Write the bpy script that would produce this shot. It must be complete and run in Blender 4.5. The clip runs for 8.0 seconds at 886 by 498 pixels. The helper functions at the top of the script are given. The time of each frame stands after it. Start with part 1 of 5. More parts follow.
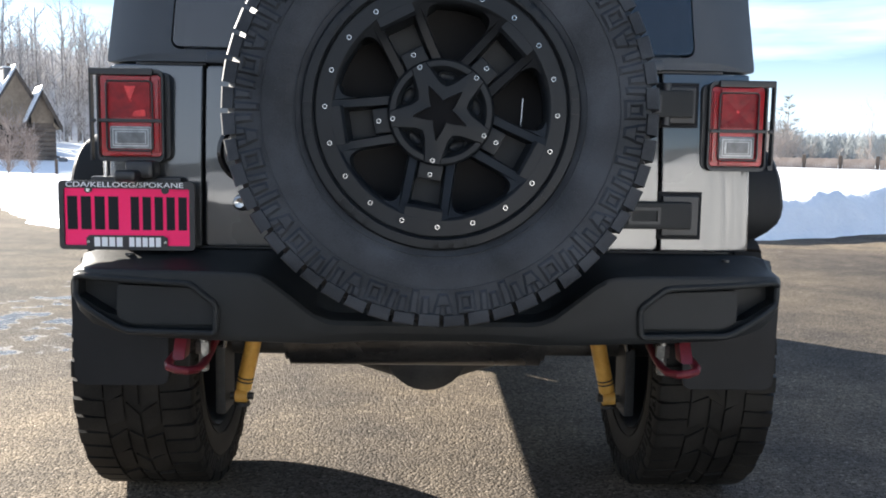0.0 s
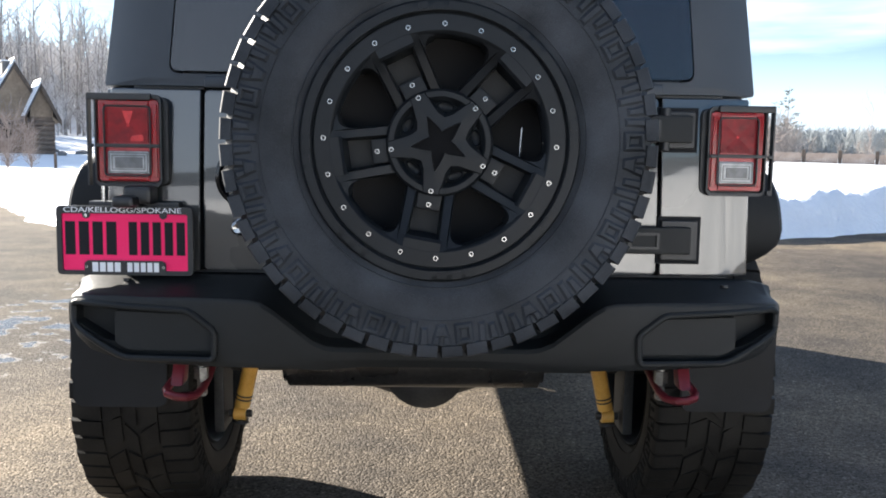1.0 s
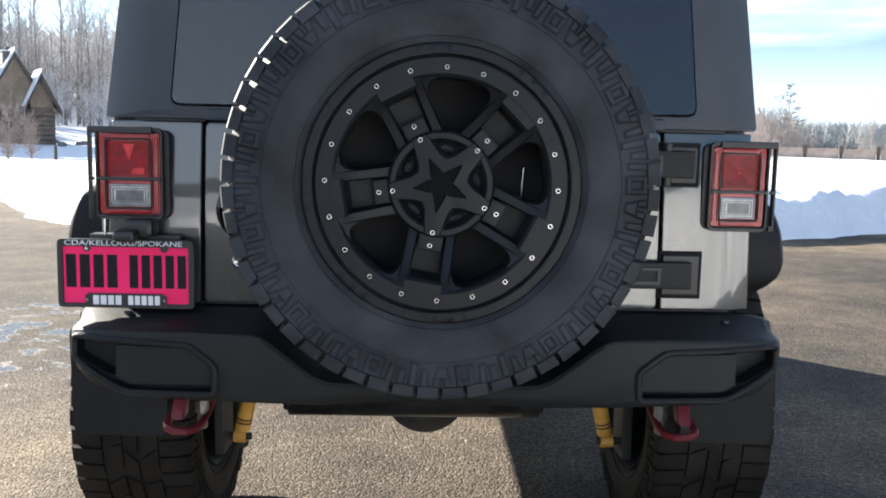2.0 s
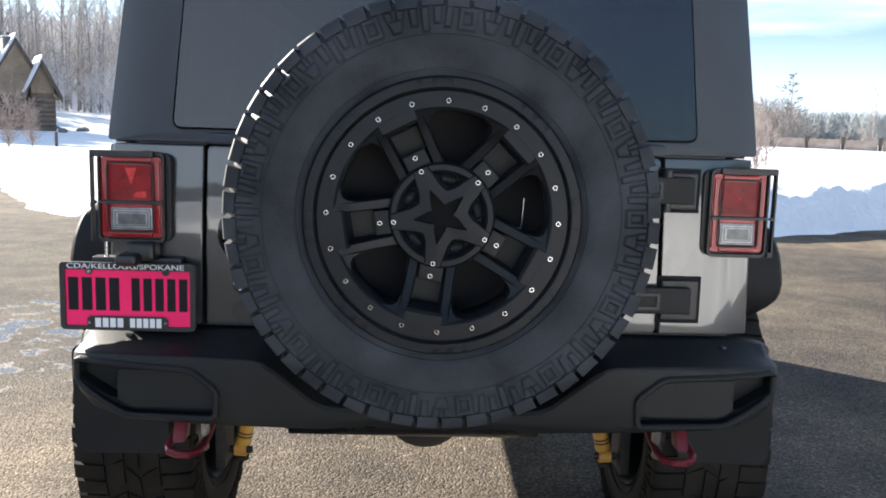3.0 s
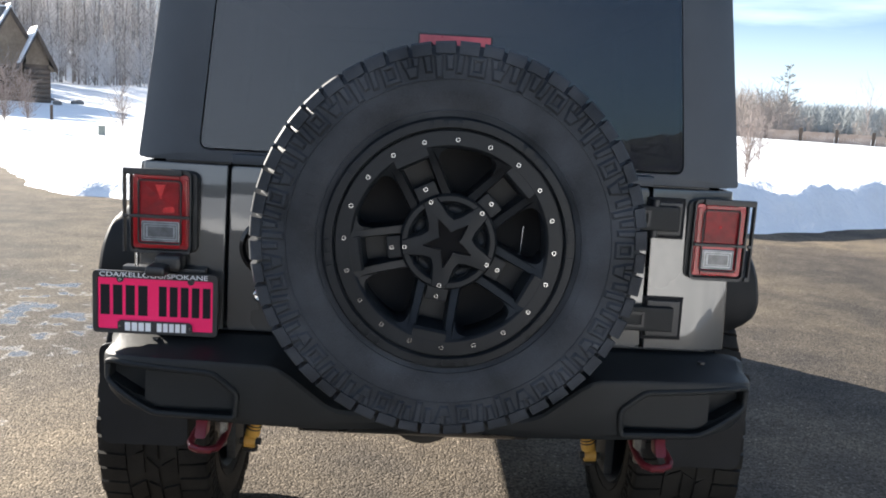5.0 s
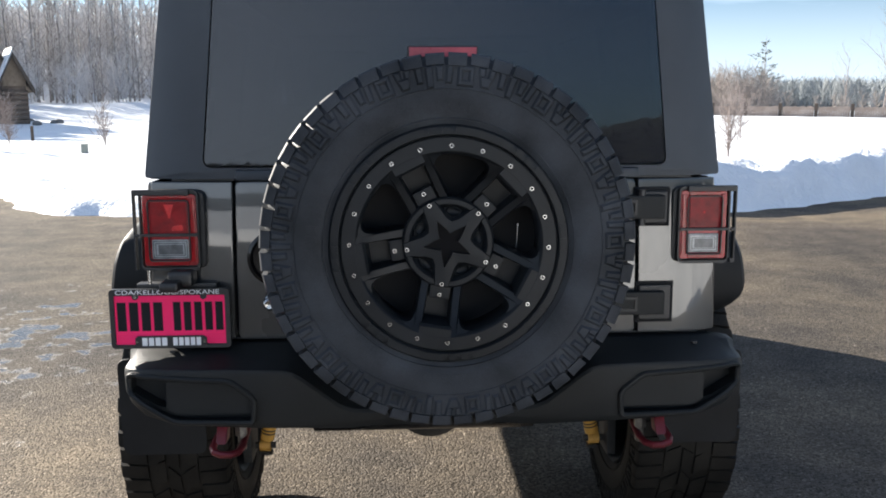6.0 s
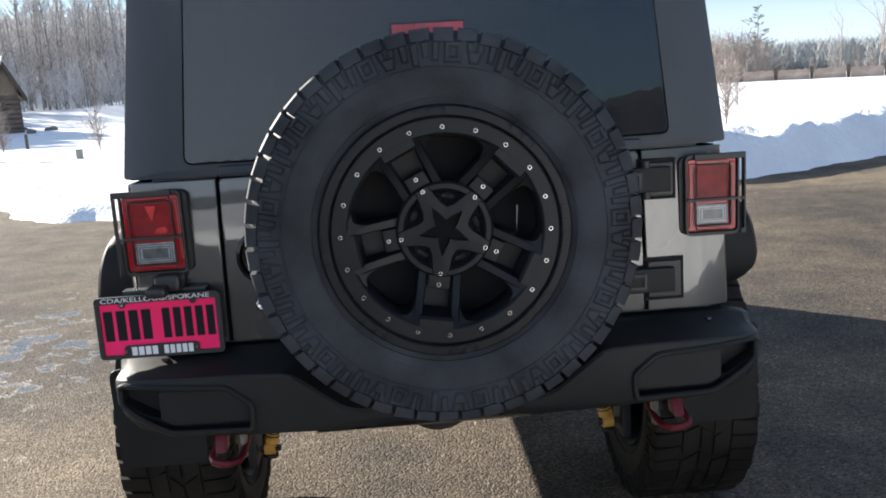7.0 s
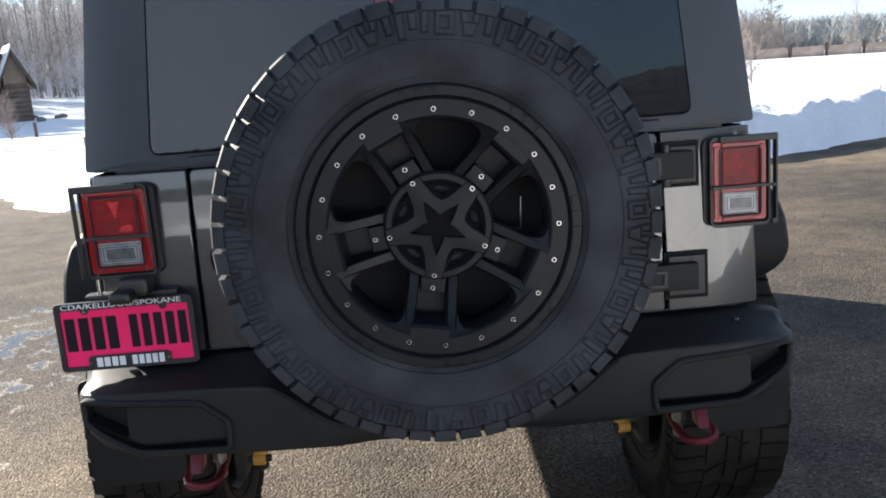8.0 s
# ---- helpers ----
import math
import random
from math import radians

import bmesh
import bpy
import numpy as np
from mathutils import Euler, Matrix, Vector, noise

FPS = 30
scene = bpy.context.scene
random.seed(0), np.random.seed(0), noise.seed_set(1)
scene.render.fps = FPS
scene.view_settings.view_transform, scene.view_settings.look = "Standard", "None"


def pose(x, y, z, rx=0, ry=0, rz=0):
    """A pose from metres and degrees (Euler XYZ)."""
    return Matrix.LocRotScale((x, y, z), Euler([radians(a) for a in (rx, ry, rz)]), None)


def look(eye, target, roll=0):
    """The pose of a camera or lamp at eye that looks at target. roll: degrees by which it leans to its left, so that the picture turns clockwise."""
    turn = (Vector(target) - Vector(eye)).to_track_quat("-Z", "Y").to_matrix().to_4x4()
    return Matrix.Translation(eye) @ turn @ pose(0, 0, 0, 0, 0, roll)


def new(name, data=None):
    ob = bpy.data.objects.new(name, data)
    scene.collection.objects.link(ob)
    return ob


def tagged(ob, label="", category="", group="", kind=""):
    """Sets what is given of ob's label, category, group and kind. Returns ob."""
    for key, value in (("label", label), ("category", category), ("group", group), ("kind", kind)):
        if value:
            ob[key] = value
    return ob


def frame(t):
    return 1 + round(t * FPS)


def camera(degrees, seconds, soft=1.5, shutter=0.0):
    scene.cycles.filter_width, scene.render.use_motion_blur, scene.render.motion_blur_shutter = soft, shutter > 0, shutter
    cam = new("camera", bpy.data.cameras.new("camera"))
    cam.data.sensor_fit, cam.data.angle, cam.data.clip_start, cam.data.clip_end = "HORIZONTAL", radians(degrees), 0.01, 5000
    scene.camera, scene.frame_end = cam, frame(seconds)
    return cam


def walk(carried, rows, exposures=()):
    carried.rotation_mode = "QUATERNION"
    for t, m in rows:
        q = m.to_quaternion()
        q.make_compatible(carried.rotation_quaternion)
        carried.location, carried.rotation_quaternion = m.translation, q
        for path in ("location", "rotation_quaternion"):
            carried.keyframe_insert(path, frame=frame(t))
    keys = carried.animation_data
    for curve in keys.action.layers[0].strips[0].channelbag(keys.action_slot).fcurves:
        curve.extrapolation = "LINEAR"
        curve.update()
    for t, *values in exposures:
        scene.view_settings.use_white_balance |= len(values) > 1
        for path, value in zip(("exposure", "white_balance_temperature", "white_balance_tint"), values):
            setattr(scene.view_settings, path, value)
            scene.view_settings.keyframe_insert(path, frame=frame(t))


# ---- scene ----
cam = camera(54.3, 8.0, soft=1.85)
METRES, EYE, TILT, LEAN, TURN = 0.9265, 1.003, -6.0, -0.85, -1.4
START_X, START_Y = -0.022, -2.07
ROWS = [
    (0.0, 0.0, 0.0, 0.0, -0.0, 0.0, -0.0),
    (0.5, 0.0025, 0.0068, 0.039, -0.02, -0.18, -0.07),
    (1.0, 0.0019, 0.0034, 0.081, -0.04, -0.45, -0.08),
    (1.5, 0.0002, 0.0053, 0.1355, -0.05, -0.73, -0.29),
    (3.0, -0.0016, -0.0019, 0.284, 0.01, -1.86, -0.77),
    (3.5, -0.0045, -0.0165, 0.3244, -0.01, -2.55, -1.39),
    (4.0, -0.0144, -0.0448, 0.3559, -0.06, -3.12, -2.22),
    (4.5, -0.0212, -0.1025, 0.3767, -0.25, -3.06, -2.84),
    (6.0, -0.0659, -0.2953, 0.4056, -1.35, -3.33, 1.24),
    (6.5, -0.0662, -0.2826, 0.414, -1.57, -3.68, 3.45),
    (7.0, -0.0494, -0.1813, 0.4048, -1.39, -4.35, 4.58),
    (7.5, -0.0231, -0.0536, 0.4074, -1.14, -5.0, 5.06),
    (8.0, -0.0043, 0.0605, 0.4164, -0.65, -5.42, 5.27),
]
walk(cam, [(t, pose(START_X, START_Y, EYE, TILT, LEAN, TURN) @ pose(METRES * x, METRES * y, METRES * z, 90 + pitch, roll, yaw)) for t, x, y, z, yaw, pitch, roll in ROWS],
     exposures=[(0.0, 2.05), (4.5, 1.94), (6.5, 1.6), (8.0, 1.73)])

# ---- world and sun: a clear winter day, the sun ahead of the car on its left ----
SUN_AZ, SUN_EL = radians(-47.5), radians(22.3)
world = bpy.data.worlds.new("winter_sky")
scene.world = world
world.use_nodes = True
wn, wl = world.node_tree.nodes, world.node_tree.links
wn.clear()
sky = wn.new("ShaderNodeTexSky")
sky.sky_type, sky.sun_disc = "NISHITA", False
sky.sun_elevation, sky.sun_rotation = SUN_EL, SUN_AZ
sky.air_density, sky.dust_density, sky.ozone_density = 1.0, 0.7, 2.5
bg = wn.new("ShaderNodeBackground")
bg.inputs["Strength"].default_value = 0.034
wout = wn.new("ShaderNodeOutputWorld")
# thin streaks of cloud all over the sky
wtc, wmap, wnoise, wramp, wmix = (wn.new(k) for k in ("ShaderNodeTexCoord", "ShaderNodeMapping", "ShaderNodeTexNoise", "ShaderNodeValToRGB", "ShaderNodeMix"))
wmap.inputs["Scale"].default_value = (1.2, 1.2, 9.0)
wnoise.inputs["Scale"].default_value, wnoise.inputs["Detail"].default_value = 2.2, 6
wramp.color_ramp.elements[0].position, wramp.color_ramp.elements[1].position = 0.42, 0.82
wmix.data_type = "RGBA"
wmix.inputs["B"].default_value = (12.9, 15.0, 18.0, 1)
wl.new(wtc.outputs["Generated"], wmap.inputs["Vector"])
wl.new(wmap.outputs["Vector"], wnoise.inputs["Vector"])
wl.new(wnoise.outputs["Fac"], wramp.inputs["Fac"])
# the veil of cloud is broad towards the sun and thins out away from it
wdot, wfade, wmul = (wn.new(k) for k in ("ShaderNodeVectorMath", "ShaderNodeMapRange", "ShaderNodeMath"))
wdot.operation, wmul.operation, wfade.interpolation_type = "DOT_PRODUCT", "MULTIPLY", "SMOOTHSTEP"
wdot.inputs[1].default_value = (math.sin(SUN_AZ), math.cos(SUN_AZ), 0.0)
wfade.inputs["From Min"].default_value, wfade.inputs["From Max"].default_value = -0.76, -0.44
wfade.inputs["To Min"].default_value, wfade.inputs["To Max"].default_value = 0.0, 1.0
wl.new(wtc.outputs["Generated"], wdot.inputs[0])
wl.new(wdot.outputs["Value"], wfade.inputs["Value"])
wsep, wglow, wmax = (wn.new(k) for k in ("ShaderNodeSeparateXYZ", "ShaderNodeMapRange", "ShaderNodeMath"))
wglow.interpolation_type, wmax.operation = "SMOOTHSTEP", "MAXIMUM"
wglow.inputs["From Min"].default_value, wglow.inputs["From Max"].default_value = 0.7, 0.0
wglow.inputs["To Min"].default_value, wglow.inputs["To Max"].default_value = 0.0, 0.85
wl.new(wtc.outputs["Generated"], wsep.inputs["Vector"])
wl.new(wsep.outputs["Z"], wglow.inputs["Value"])
# low sky brightened on the unseen left, added to light the hardtop and glass
hdot, hside, hmul = (wn.new(k) for k in ("ShaderNodeVectorMath", "ShaderNodeMapRange", "ShaderNodeMath"))
hdot.operation, hmul.operation, hside.interpolation_type = "DOT_PRODUCT", "MULTIPLY", "SMOOTHSTEP"
hdot.inputs[1].default_value = (math.sin(radians(-115)), math.cos(radians(-115)), 0.0)
hside.inputs["From Min"].default_value, hside.inputs["From Max"].default_value = 0.15, 0.62
wl.new(wtc.outputs["Generated"], hdot.inputs[0])
wl.new(hdot.outputs["Value"], hside.inputs["Value"])
wl.new(hside.outputs["Result"], hmul.inputs[0])
wl.new(wglow.outputs["Result"], hmul.inputs[1])
wl.new(wramp.outputs["Color"], wmul.inputs[0])
wl.new(wfade.outputs["Result"], wmul.inputs[1])
wl.new(wmul.outputs[0], wmax.inputs[0])
wlow, wlowmul, wmax2 = (wn.new(k) for k in ("ShaderNodeMapRange", "ShaderNodeMath", "ShaderNodeMath"))
wlow.interpolation_type, wlowmul.operation, wmax2.operation = "SMOOTHSTEP", "MULTIPLY", "MAXIMUM"
wlow.inputs["From Min"].default_value, wlow.inputs["From Max"].default_value = 0.17, 0.0
wlow.inputs["To Min"].default_value, wlow.inputs["To Max"].default_value = 0.0, 0.62
wl.new(wsep.outputs["Z"], wlow.inputs["Value"])
wl.new(wlow.outputs["Result"], wlowmul.inputs[0])
wl.new(wfade.outputs["Result"], wlowmul.inputs[1])
wl.new(hmul.outputs[0], wmax2.inputs[0])
wl.new(wlowmul.outputs[0], wmax2.inputs[1])
wl.new(wmax2.outputs[0], wmax.inputs[1])
wl.new(wmax.outputs[0], wmix.inputs["Factor"])
tone = wn.new("ShaderNodeMix")
tone.data_type, tone.blend_type = "RGBA", "MULTIPLY"
tone.inputs["Factor"].default_value = 1.0
tone.inputs["B"].default_value = (0.77, 1.01, 1.23, 1)
wl.new(sky.outputs["Color"], tone.inputs["A"])
wl.new(tone.outputs["Result"], wmix.inputs["A"])
wl.new(wmix.outputs["Result"], bg.inputs["Color"])
wl.new(bg.outputs["Background"], wout.inputs["Surface"])

sun = new("sun", bpy.data.lights.new("sun", "SUN"))
sun.data.energy, sun.data.angle, sun.data.color = 5.0, radians(0.5), (1.0, 0.93, 0.83)
sun_dir = Vector((math.sin(SUN_AZ) * math.cos(SUN_EL), math.cos(SUN_AZ) * math.cos(SUN_EL), math.sin(SUN_EL)))
sun.matrix_world = look(sun_dir * 60, (0, 0, 0))

# ---- materials ----
def shader(name):
    m = bpy.data.materials.new(name)
    m.use_nodes = True
    nodes, links = m.node_tree.nodes, m.node_tree.links
    return m, nodes, links, nodes["Principled BSDF"]


def mat(name, dark, light, rough=0.5, metal=0.0, scale=6.0, fine=90.0, bump=0.0, coat=0.0, vary=0.08, spec=0.5, shift=0.0):
    """Two colours mixed by broad and fine noise, uneven gloss, fine relief."""
    m, nodes, links, b = shader(name)
    tc = nodes.new("ShaderNodeTexCoord")
    broad, grain = nodes.new("ShaderNodeTexNoise"), nodes.new("ShaderNodeTexNoise")
    broad.inputs["Scale"].default_value, broad.inputs["Detail"].default_value = scale, 5
    grain.inputs["Scale"].default_value, grain.inputs["Detail"].default_value = fine, 3
    both = nodes.new("ShaderNodeMath")
    both.operation = "MULTIPLY_ADD"
    both.inputs[1].default_value = 0.45
    ramp = nodes.new("ShaderNodeValToRGB")
    ramp.color_ramp.elements[0].position, ramp.color_ramp.elements[1].position = 0.52, 0.92
    ramp.color_ramp.elements[0].color, ramp.color_ramp.elements[1].color = (*dark, 1), (*light, 1)
    for n in (broad, grain):
        links.new(tc.outputs["Object"], n.inputs["Vector"])
    links.new(grain.outputs["Fac"], both.inputs[0])
    links.new(broad.outputs["Fac"], both.inputs[2])
    links.new(both.outputs[0], ramp.inputs["Fac"])
    links.new(ramp.outputs["Color"], b.inputs["Base Color"])
    gloss = nodes.new("ShaderNodeMapRange")
    gloss.inputs["To Min"].default_value, gloss.inputs["To Max"].default_value = max(0.02, rough - vary), min(1, rough + vary)
    links.new(broad.outputs["Fac"], gloss.inputs["Value"])
    links.new(gloss.outputs["Result"], b.inputs["Roughness"])
    b.inputs["Metallic"].default_value = metal
    b.inputs["Coat Weight"].default_value = coat
    b.inputs["Coat Roughness"].default_value = 0.03
    b.inputs["Specular IOR Level"].default_value = spec
    if bump:
        bp = nodes.new("ShaderNodeBump")
        bp.inputs["Strength"].default_value, bp.inputs["Distance"].default_value = bump, 0.002
        links.new(grain.outputs["Fac"], bp.inputs["Height"])
        links.new(bp.outputs["Normal"], b.inputs["Normal"])
    return m


def plain(name, colour, rough=0.4, metal=0.0, transmit=0.0, ior=1.45, spec=0.5):
    m, nodes, links, b = shader(name)
    b.inputs["Base Color"].default_value = (*colour, 1)
    b.inputs["Roughness"].default_value = rough
    b.inputs["Metallic"].default_value = metal
    b.inputs["Transmission Weight"].default_value = transmit
    b.inputs["IOR"].default_value = ior
    b.inputs["Specular IOR Level"].default_value = spec
    return m


M_PAINT = mat("dark_grey_paint", (0.047, 0.049, 0.050), (0.060, 0.062, 0.063), rough=0.28, metal=0.25, scale=3, fine=600, coat=1.0, vary=0.05)
M_PAINT.node_tree.nodes["Principled BSDF"].inputs["Coat IOR"].default_value = 1.62
# slight waves in the pressed sheet
wave, wbump = M_PAINT.node_tree.nodes.new("ShaderNodeTexNoise"), M_PAINT.node_tree.nodes.new("ShaderNodeBump")
wave.inputs["Scale"].default_value, wave.inputs["Detail"].default_value = 2.2, 1
wbump.inputs["Strength"].default_value, wbump.inputs["Distance"].default_value = 0.014, 0.02
M_PAINT.node_tree.links.new(wave.outputs["Fac"], wbump.inputs["Height"])
for slot in ("Normal", "Coat Normal"):
    M_PAINT.node_tree.links.new(wbump.outputs["Normal"], M_PAINT.node_tree.nodes["Principled BSDF"].inputs[slot])
M_HARDTOP = mat("textured_hardtop", (0.040, 0.047, 0.057), (0.054, 0.063, 0.075), rough=0.42, scale=4, fine=900, bump=0.25, spec=0.32)
M_PLASTIC = mat("black_bumper_coating", (0.0085, 0.0095, 0.0102), (0.0150, 0.0165, 0.0172), rough=0.5, scale=5, fine=700, bump=0.25, spec=0.26)
M_TRIM = mat("black_trim", (0.012, 0.012, 0.013), (0.022, 0.022, 0.023), rough=0.45, scale=8, fine=400, bump=0.1)
M_FLARE = mat("grained_black_plastic", (0.0075, 0.0078, 0.0085), (0.0135, 0.014, 0.015), rough=0.55, scale=7, fine=600, bump=0.15, spec=0.22)
# dirty road rubber, its colour also darkened for the shade behind flaps and bumper
M_SHADED_RUBBER = mat("damp_road_rubber", (0.007, 0.0065, 0.006), (0.022, 0.020, 0.017), rough=0.62, scale=9, fine=200, bump=0.25, vary=0.14, spec=0.12)
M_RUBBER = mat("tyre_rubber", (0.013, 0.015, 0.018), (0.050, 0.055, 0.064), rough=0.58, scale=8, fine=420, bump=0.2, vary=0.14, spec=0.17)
M_WHEEL = mat("satin_black_wheel", (0.0075, 0.009, 0.011), (0.0125, 0.0145, 0.017), rough=0.4, scale=9, fine=300, bump=0.05, spec=0.2)
M_GLOSS = plain("gloss_black", (0.008, 0.008, 0.009), 0.15)
M_INLAY = plain("star_black", (0.004, 0.004, 0.005), 0.5, spec=0.08)
M_VOID = plain("dark_inside", (0.010, 0.010, 0.011), 0.9)
M_STEEL = mat("bright_bolt_steel", (0.32, 0.32, 0.32), (0.5, 0.5, 0.5), rough=0.22, metal=1.0, scale=40)
M_DULL_STEEL = mat("dull_bolt_steel", (0.08, 0.08, 0.078), (0.24, 0.235, 0.22), rough=0.35, metal=0.9, scale=30, fine=160, bump=0.2)
M_CHASSIS = mat("chassis_metal", (0.02, 0.02, 0.02), (0.05, 0.048, 0.045), rough=0.6, scale=9, fine=120, bump=0.3, metal=0.2)
M_MUFFLER = mat("dull_muffler_steel", (0.035, 0.034, 0.034), (0.085, 0.082, 0.080), rough=0.28, metal=0.8, scale=7, fine=80, bump=0.1)
M_YELLOW = mat("yellow_shock_paint", (0.52, 0.27, 0.05), (0.68, 0.38, 0.085), rough=0.4, scale=14, fine=120, bump=0.05)
M_RED = mat("red_hook_paint", (0.085, 0.008, 0.012), (0.15, 0.014, 0.020), rough=0.35, scale=14, fine=120)
M_LENS = plain("red_lens", (0.46, 0.012, 0.02), 0.12, 0.0, 0.35)
M_BRAKE = mat("pale_red_brake_lens", (0.42, 0.05, 0.07), (0.52, 0.075, 0.095), rough=0.3, scale=20)
M_LENS_DARK = mat("deep_red_lens", (0.15, 0.007, 0.010), (0.31, 0.013, 0.018), rough=0.3, scale=26, fine=90, coat=0.0, spec=0.2)
M_REFLECTOR = mat("bright_red_reflector", (0.42, 0.012, 0.018), (0.66, 0.03, 0.03), rough=0.3, scale=50, metal=0.2)
M_LENS_BACK = mat("lamp_reflector", (0.26, 0.014, 0.02), (0.38, 0.03, 0.038), rough=0.2, scale=60, metal=0.1)
M_CLEAR = mat("clear_lens", (0.20, 0.22, 0.24), (0.36, 0.38, 0.40), rough=0.14, scale=40, coat=1.0)
M_BULB = mat("grey_bulb_house", (0.07, 0.075, 0.08), (0.13, 0.14, 0.15), rough=0.2, scale=40)
M_PINK = mat("pink_plate", (0.95, 0.022, 0.140), (0.97, 0.032, 0.165), rough=0.45, scale=5, fine=200, spec=0.2)
M_INK = plain("dark_ink", (0.012, 0.012, 0.015), 0.5, spec=0.2)
M_WHITE = plain("white_ink", (0.75, 0.76, 0.78), 0.4)
M_GLASS = plain("tinted_glass", (0.062, 0.064, 0.076), 0.0, 0.0, 0.64, 1.55)
M_SEAT = mat("seat_cloth", (0.02, 0.02, 0.022), (0.04, 0.04, 0.042), rough=0.9, scale=10)


def ground_mat():
    """Worn asphalt: tan and grey aggregate in dark binder, patches and stains."""
    m, nodes, links, b = shader("worn_asphalt")
    tc = nodes.new("ShaderNodeTexCoord")
    cells, big, mid = nodes.new("ShaderNodeTexVoronoi"), nodes.new("ShaderNodeTexNoise"), nodes.new("ShaderNodeTexNoise")
    cells.inputs["Scale"].default_value = 120
    big.inputs["Scale"].default_value, big.inputs["Detail"].default_value = 0.55, 6
    mid.inputs["Scale"].default_value, mid.inputs["Detail"].default_value = 45, 4
    for n in (cells, big, mid):
        links.new(tc.outputs["Object"], n.inputs["Vector"])
    ramp = nodes.new("ShaderNodeValToRGB")
    e = ramp.color_ramp.elements
    e[0].position, e[0].color = 0.0, (0.068, 0.058, 0.048, 1)
    e[1].position, e[1].color = 1.0, (0.86, 0.74, 0.62, 1)
    for p, c in ((0.3, (0.138, 0.118, 0.097, 1)), (0.7, (0.200, 0.171, 0.140, 1)), (0.92, (0.262, 0.224, 0.184, 1))):
        k = e.new(p)
        k.color = c
    sep = nodes.new("ShaderNodeSeparateColor")
    links.new(cells.outputs["Color"], sep.inputs["Color"])
    mixf = nodes.new("ShaderNodeMix")
    mixf.inputs["Factor"].default_value = 0.12
    links.new(sep.outputs["Red"], mixf.inputs["A"])
    links.new(mid.outputs["Fac"], mixf.inputs["B"])
    links.new(mixf.outputs["Result"], ramp.inputs["Fac"])
    tint = nodes.new("ShaderNodeMix")
    tint.data_type, tint.blend_type = "RGBA", "MULTIPLY"
    tint.inputs["Factor"].default_value = 1.0
    r2 = nodes.new("ShaderNodeValToRGB")
    r2.color_ramp.elements[0].position, r2.color_ramp.elements[0].color = 0.40, (0.66, 0.67, 0.70, 1)
    r2.color_ramp.elements[1].position, r2.color_ramp.elements[1].color = 0.65, (1.12, 1.08, 1.0, 1)
    links.new(big.outputs["Fac"], r2.inputs["Fac"])
    links.new(ramp.outputs["Color"], tint.inputs["A"])
    links.new(r2.outputs["Color"], tint.inputs["B"])
    # dark pits between the stones and broad mottling
    pits, pr, pm, mott, mr, mm = (nodes.new(k) for k in ("ShaderNodeTexNoise", "ShaderNodeValToRGB", "ShaderNodeMix", "ShaderNodeTexNoise", "ShaderNodeValToRGB", "ShaderNodeMix"))
    pits.inputs["Scale"].default_value, pits.inputs["Detail"].default_value = 95, 2
    pr.color_ramp.elements[0].position, pr.color_ramp.elements[0].color = 0.32, (0.07, 0.065, 0.06, 1)
    pr.color_ramp.elements[1].position, pr.color_ramp.elements[1].color = 0.39, (1, 1, 1, 1)
    mott.inputs["Scale"].default_value, mott.inputs["Detail"].default_value = 3.0, 3
    mr.color_ramp.elements[0].position, mr.color_ramp.elements[0].color = 0.36, (0.78, 0.78, 0.79, 1)
    mr.color_ramp.elements[1].position, mr.color_ramp.elements[1].color = 0.68, (1.15, 1.12, 1.06, 1)
    last = tint
    for tex, rr, mx in ((pits, pr, pm), (mott, mr, mm)):
        links.new(tc.outputs["Object"], tex.inputs["Vector"])
        links.new(tex.outputs["Fac"], rr.inputs["Fac"])
        mx.data_type, mx.blend_type = "RGBA", "MULTIPLY"
        mx.inputs["Factor"].default_value = 1.0
        links.new(last.outputs["Result"], mx.inputs["A"])
        links.new(rr.outputs["Color"], mx.inputs["B"])
        last = mx
    # unseen asphalt behind the car on its left, darkened to dim the paint's reflections
    dist, edge, rear_edge, dr = (nodes.new(k) for k in ("ShaderNodeVectorMath", "ShaderNodeTexNoise", "ShaderNodeMath", "ShaderNodeMapRange"))
    dist.operation, rear_edge.operation = "DISTANCE", "ADD"
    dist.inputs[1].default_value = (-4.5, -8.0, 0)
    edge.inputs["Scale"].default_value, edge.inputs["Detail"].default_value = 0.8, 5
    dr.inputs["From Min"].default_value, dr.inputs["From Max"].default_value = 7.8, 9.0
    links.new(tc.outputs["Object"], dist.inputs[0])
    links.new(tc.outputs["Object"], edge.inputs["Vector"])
    links.new(dist.outputs["Value"], rear_edge.inputs[0])
    links.new(edge.outputs["Fac"], rear_edge.inputs[1])
    links.new(rear_edge.outputs[0], dr.inputs["Value"])
    rear_dark = nodes.new("ShaderNodeMix")
    rear_dark.data_type, rear_dark.blend_type = "RGBA", "MULTIPLY"
    rear_dark.inputs["Factor"].default_value = 1.0
    rear_dark.inputs["B"].default_value = (0.42, 0.43, 0.45, 1)
    links.new(last.outputs["Result"], rear_dark.inputs["A"])
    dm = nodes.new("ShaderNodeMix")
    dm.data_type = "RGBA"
    links.new(rear_dark.outputs["Result"], dm.inputs["A"])
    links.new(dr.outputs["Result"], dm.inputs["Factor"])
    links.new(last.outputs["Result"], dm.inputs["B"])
    # darker asphalt beside the worn lane, its right patch painting the car's shadow deeper
    side, soft, side_tone, dark_mix = (nodes.new(k) for k in ("ShaderNodeVectorMath", "ShaderNodeMapRange", "ShaderNodeMix", "ShaderNodeMix"))
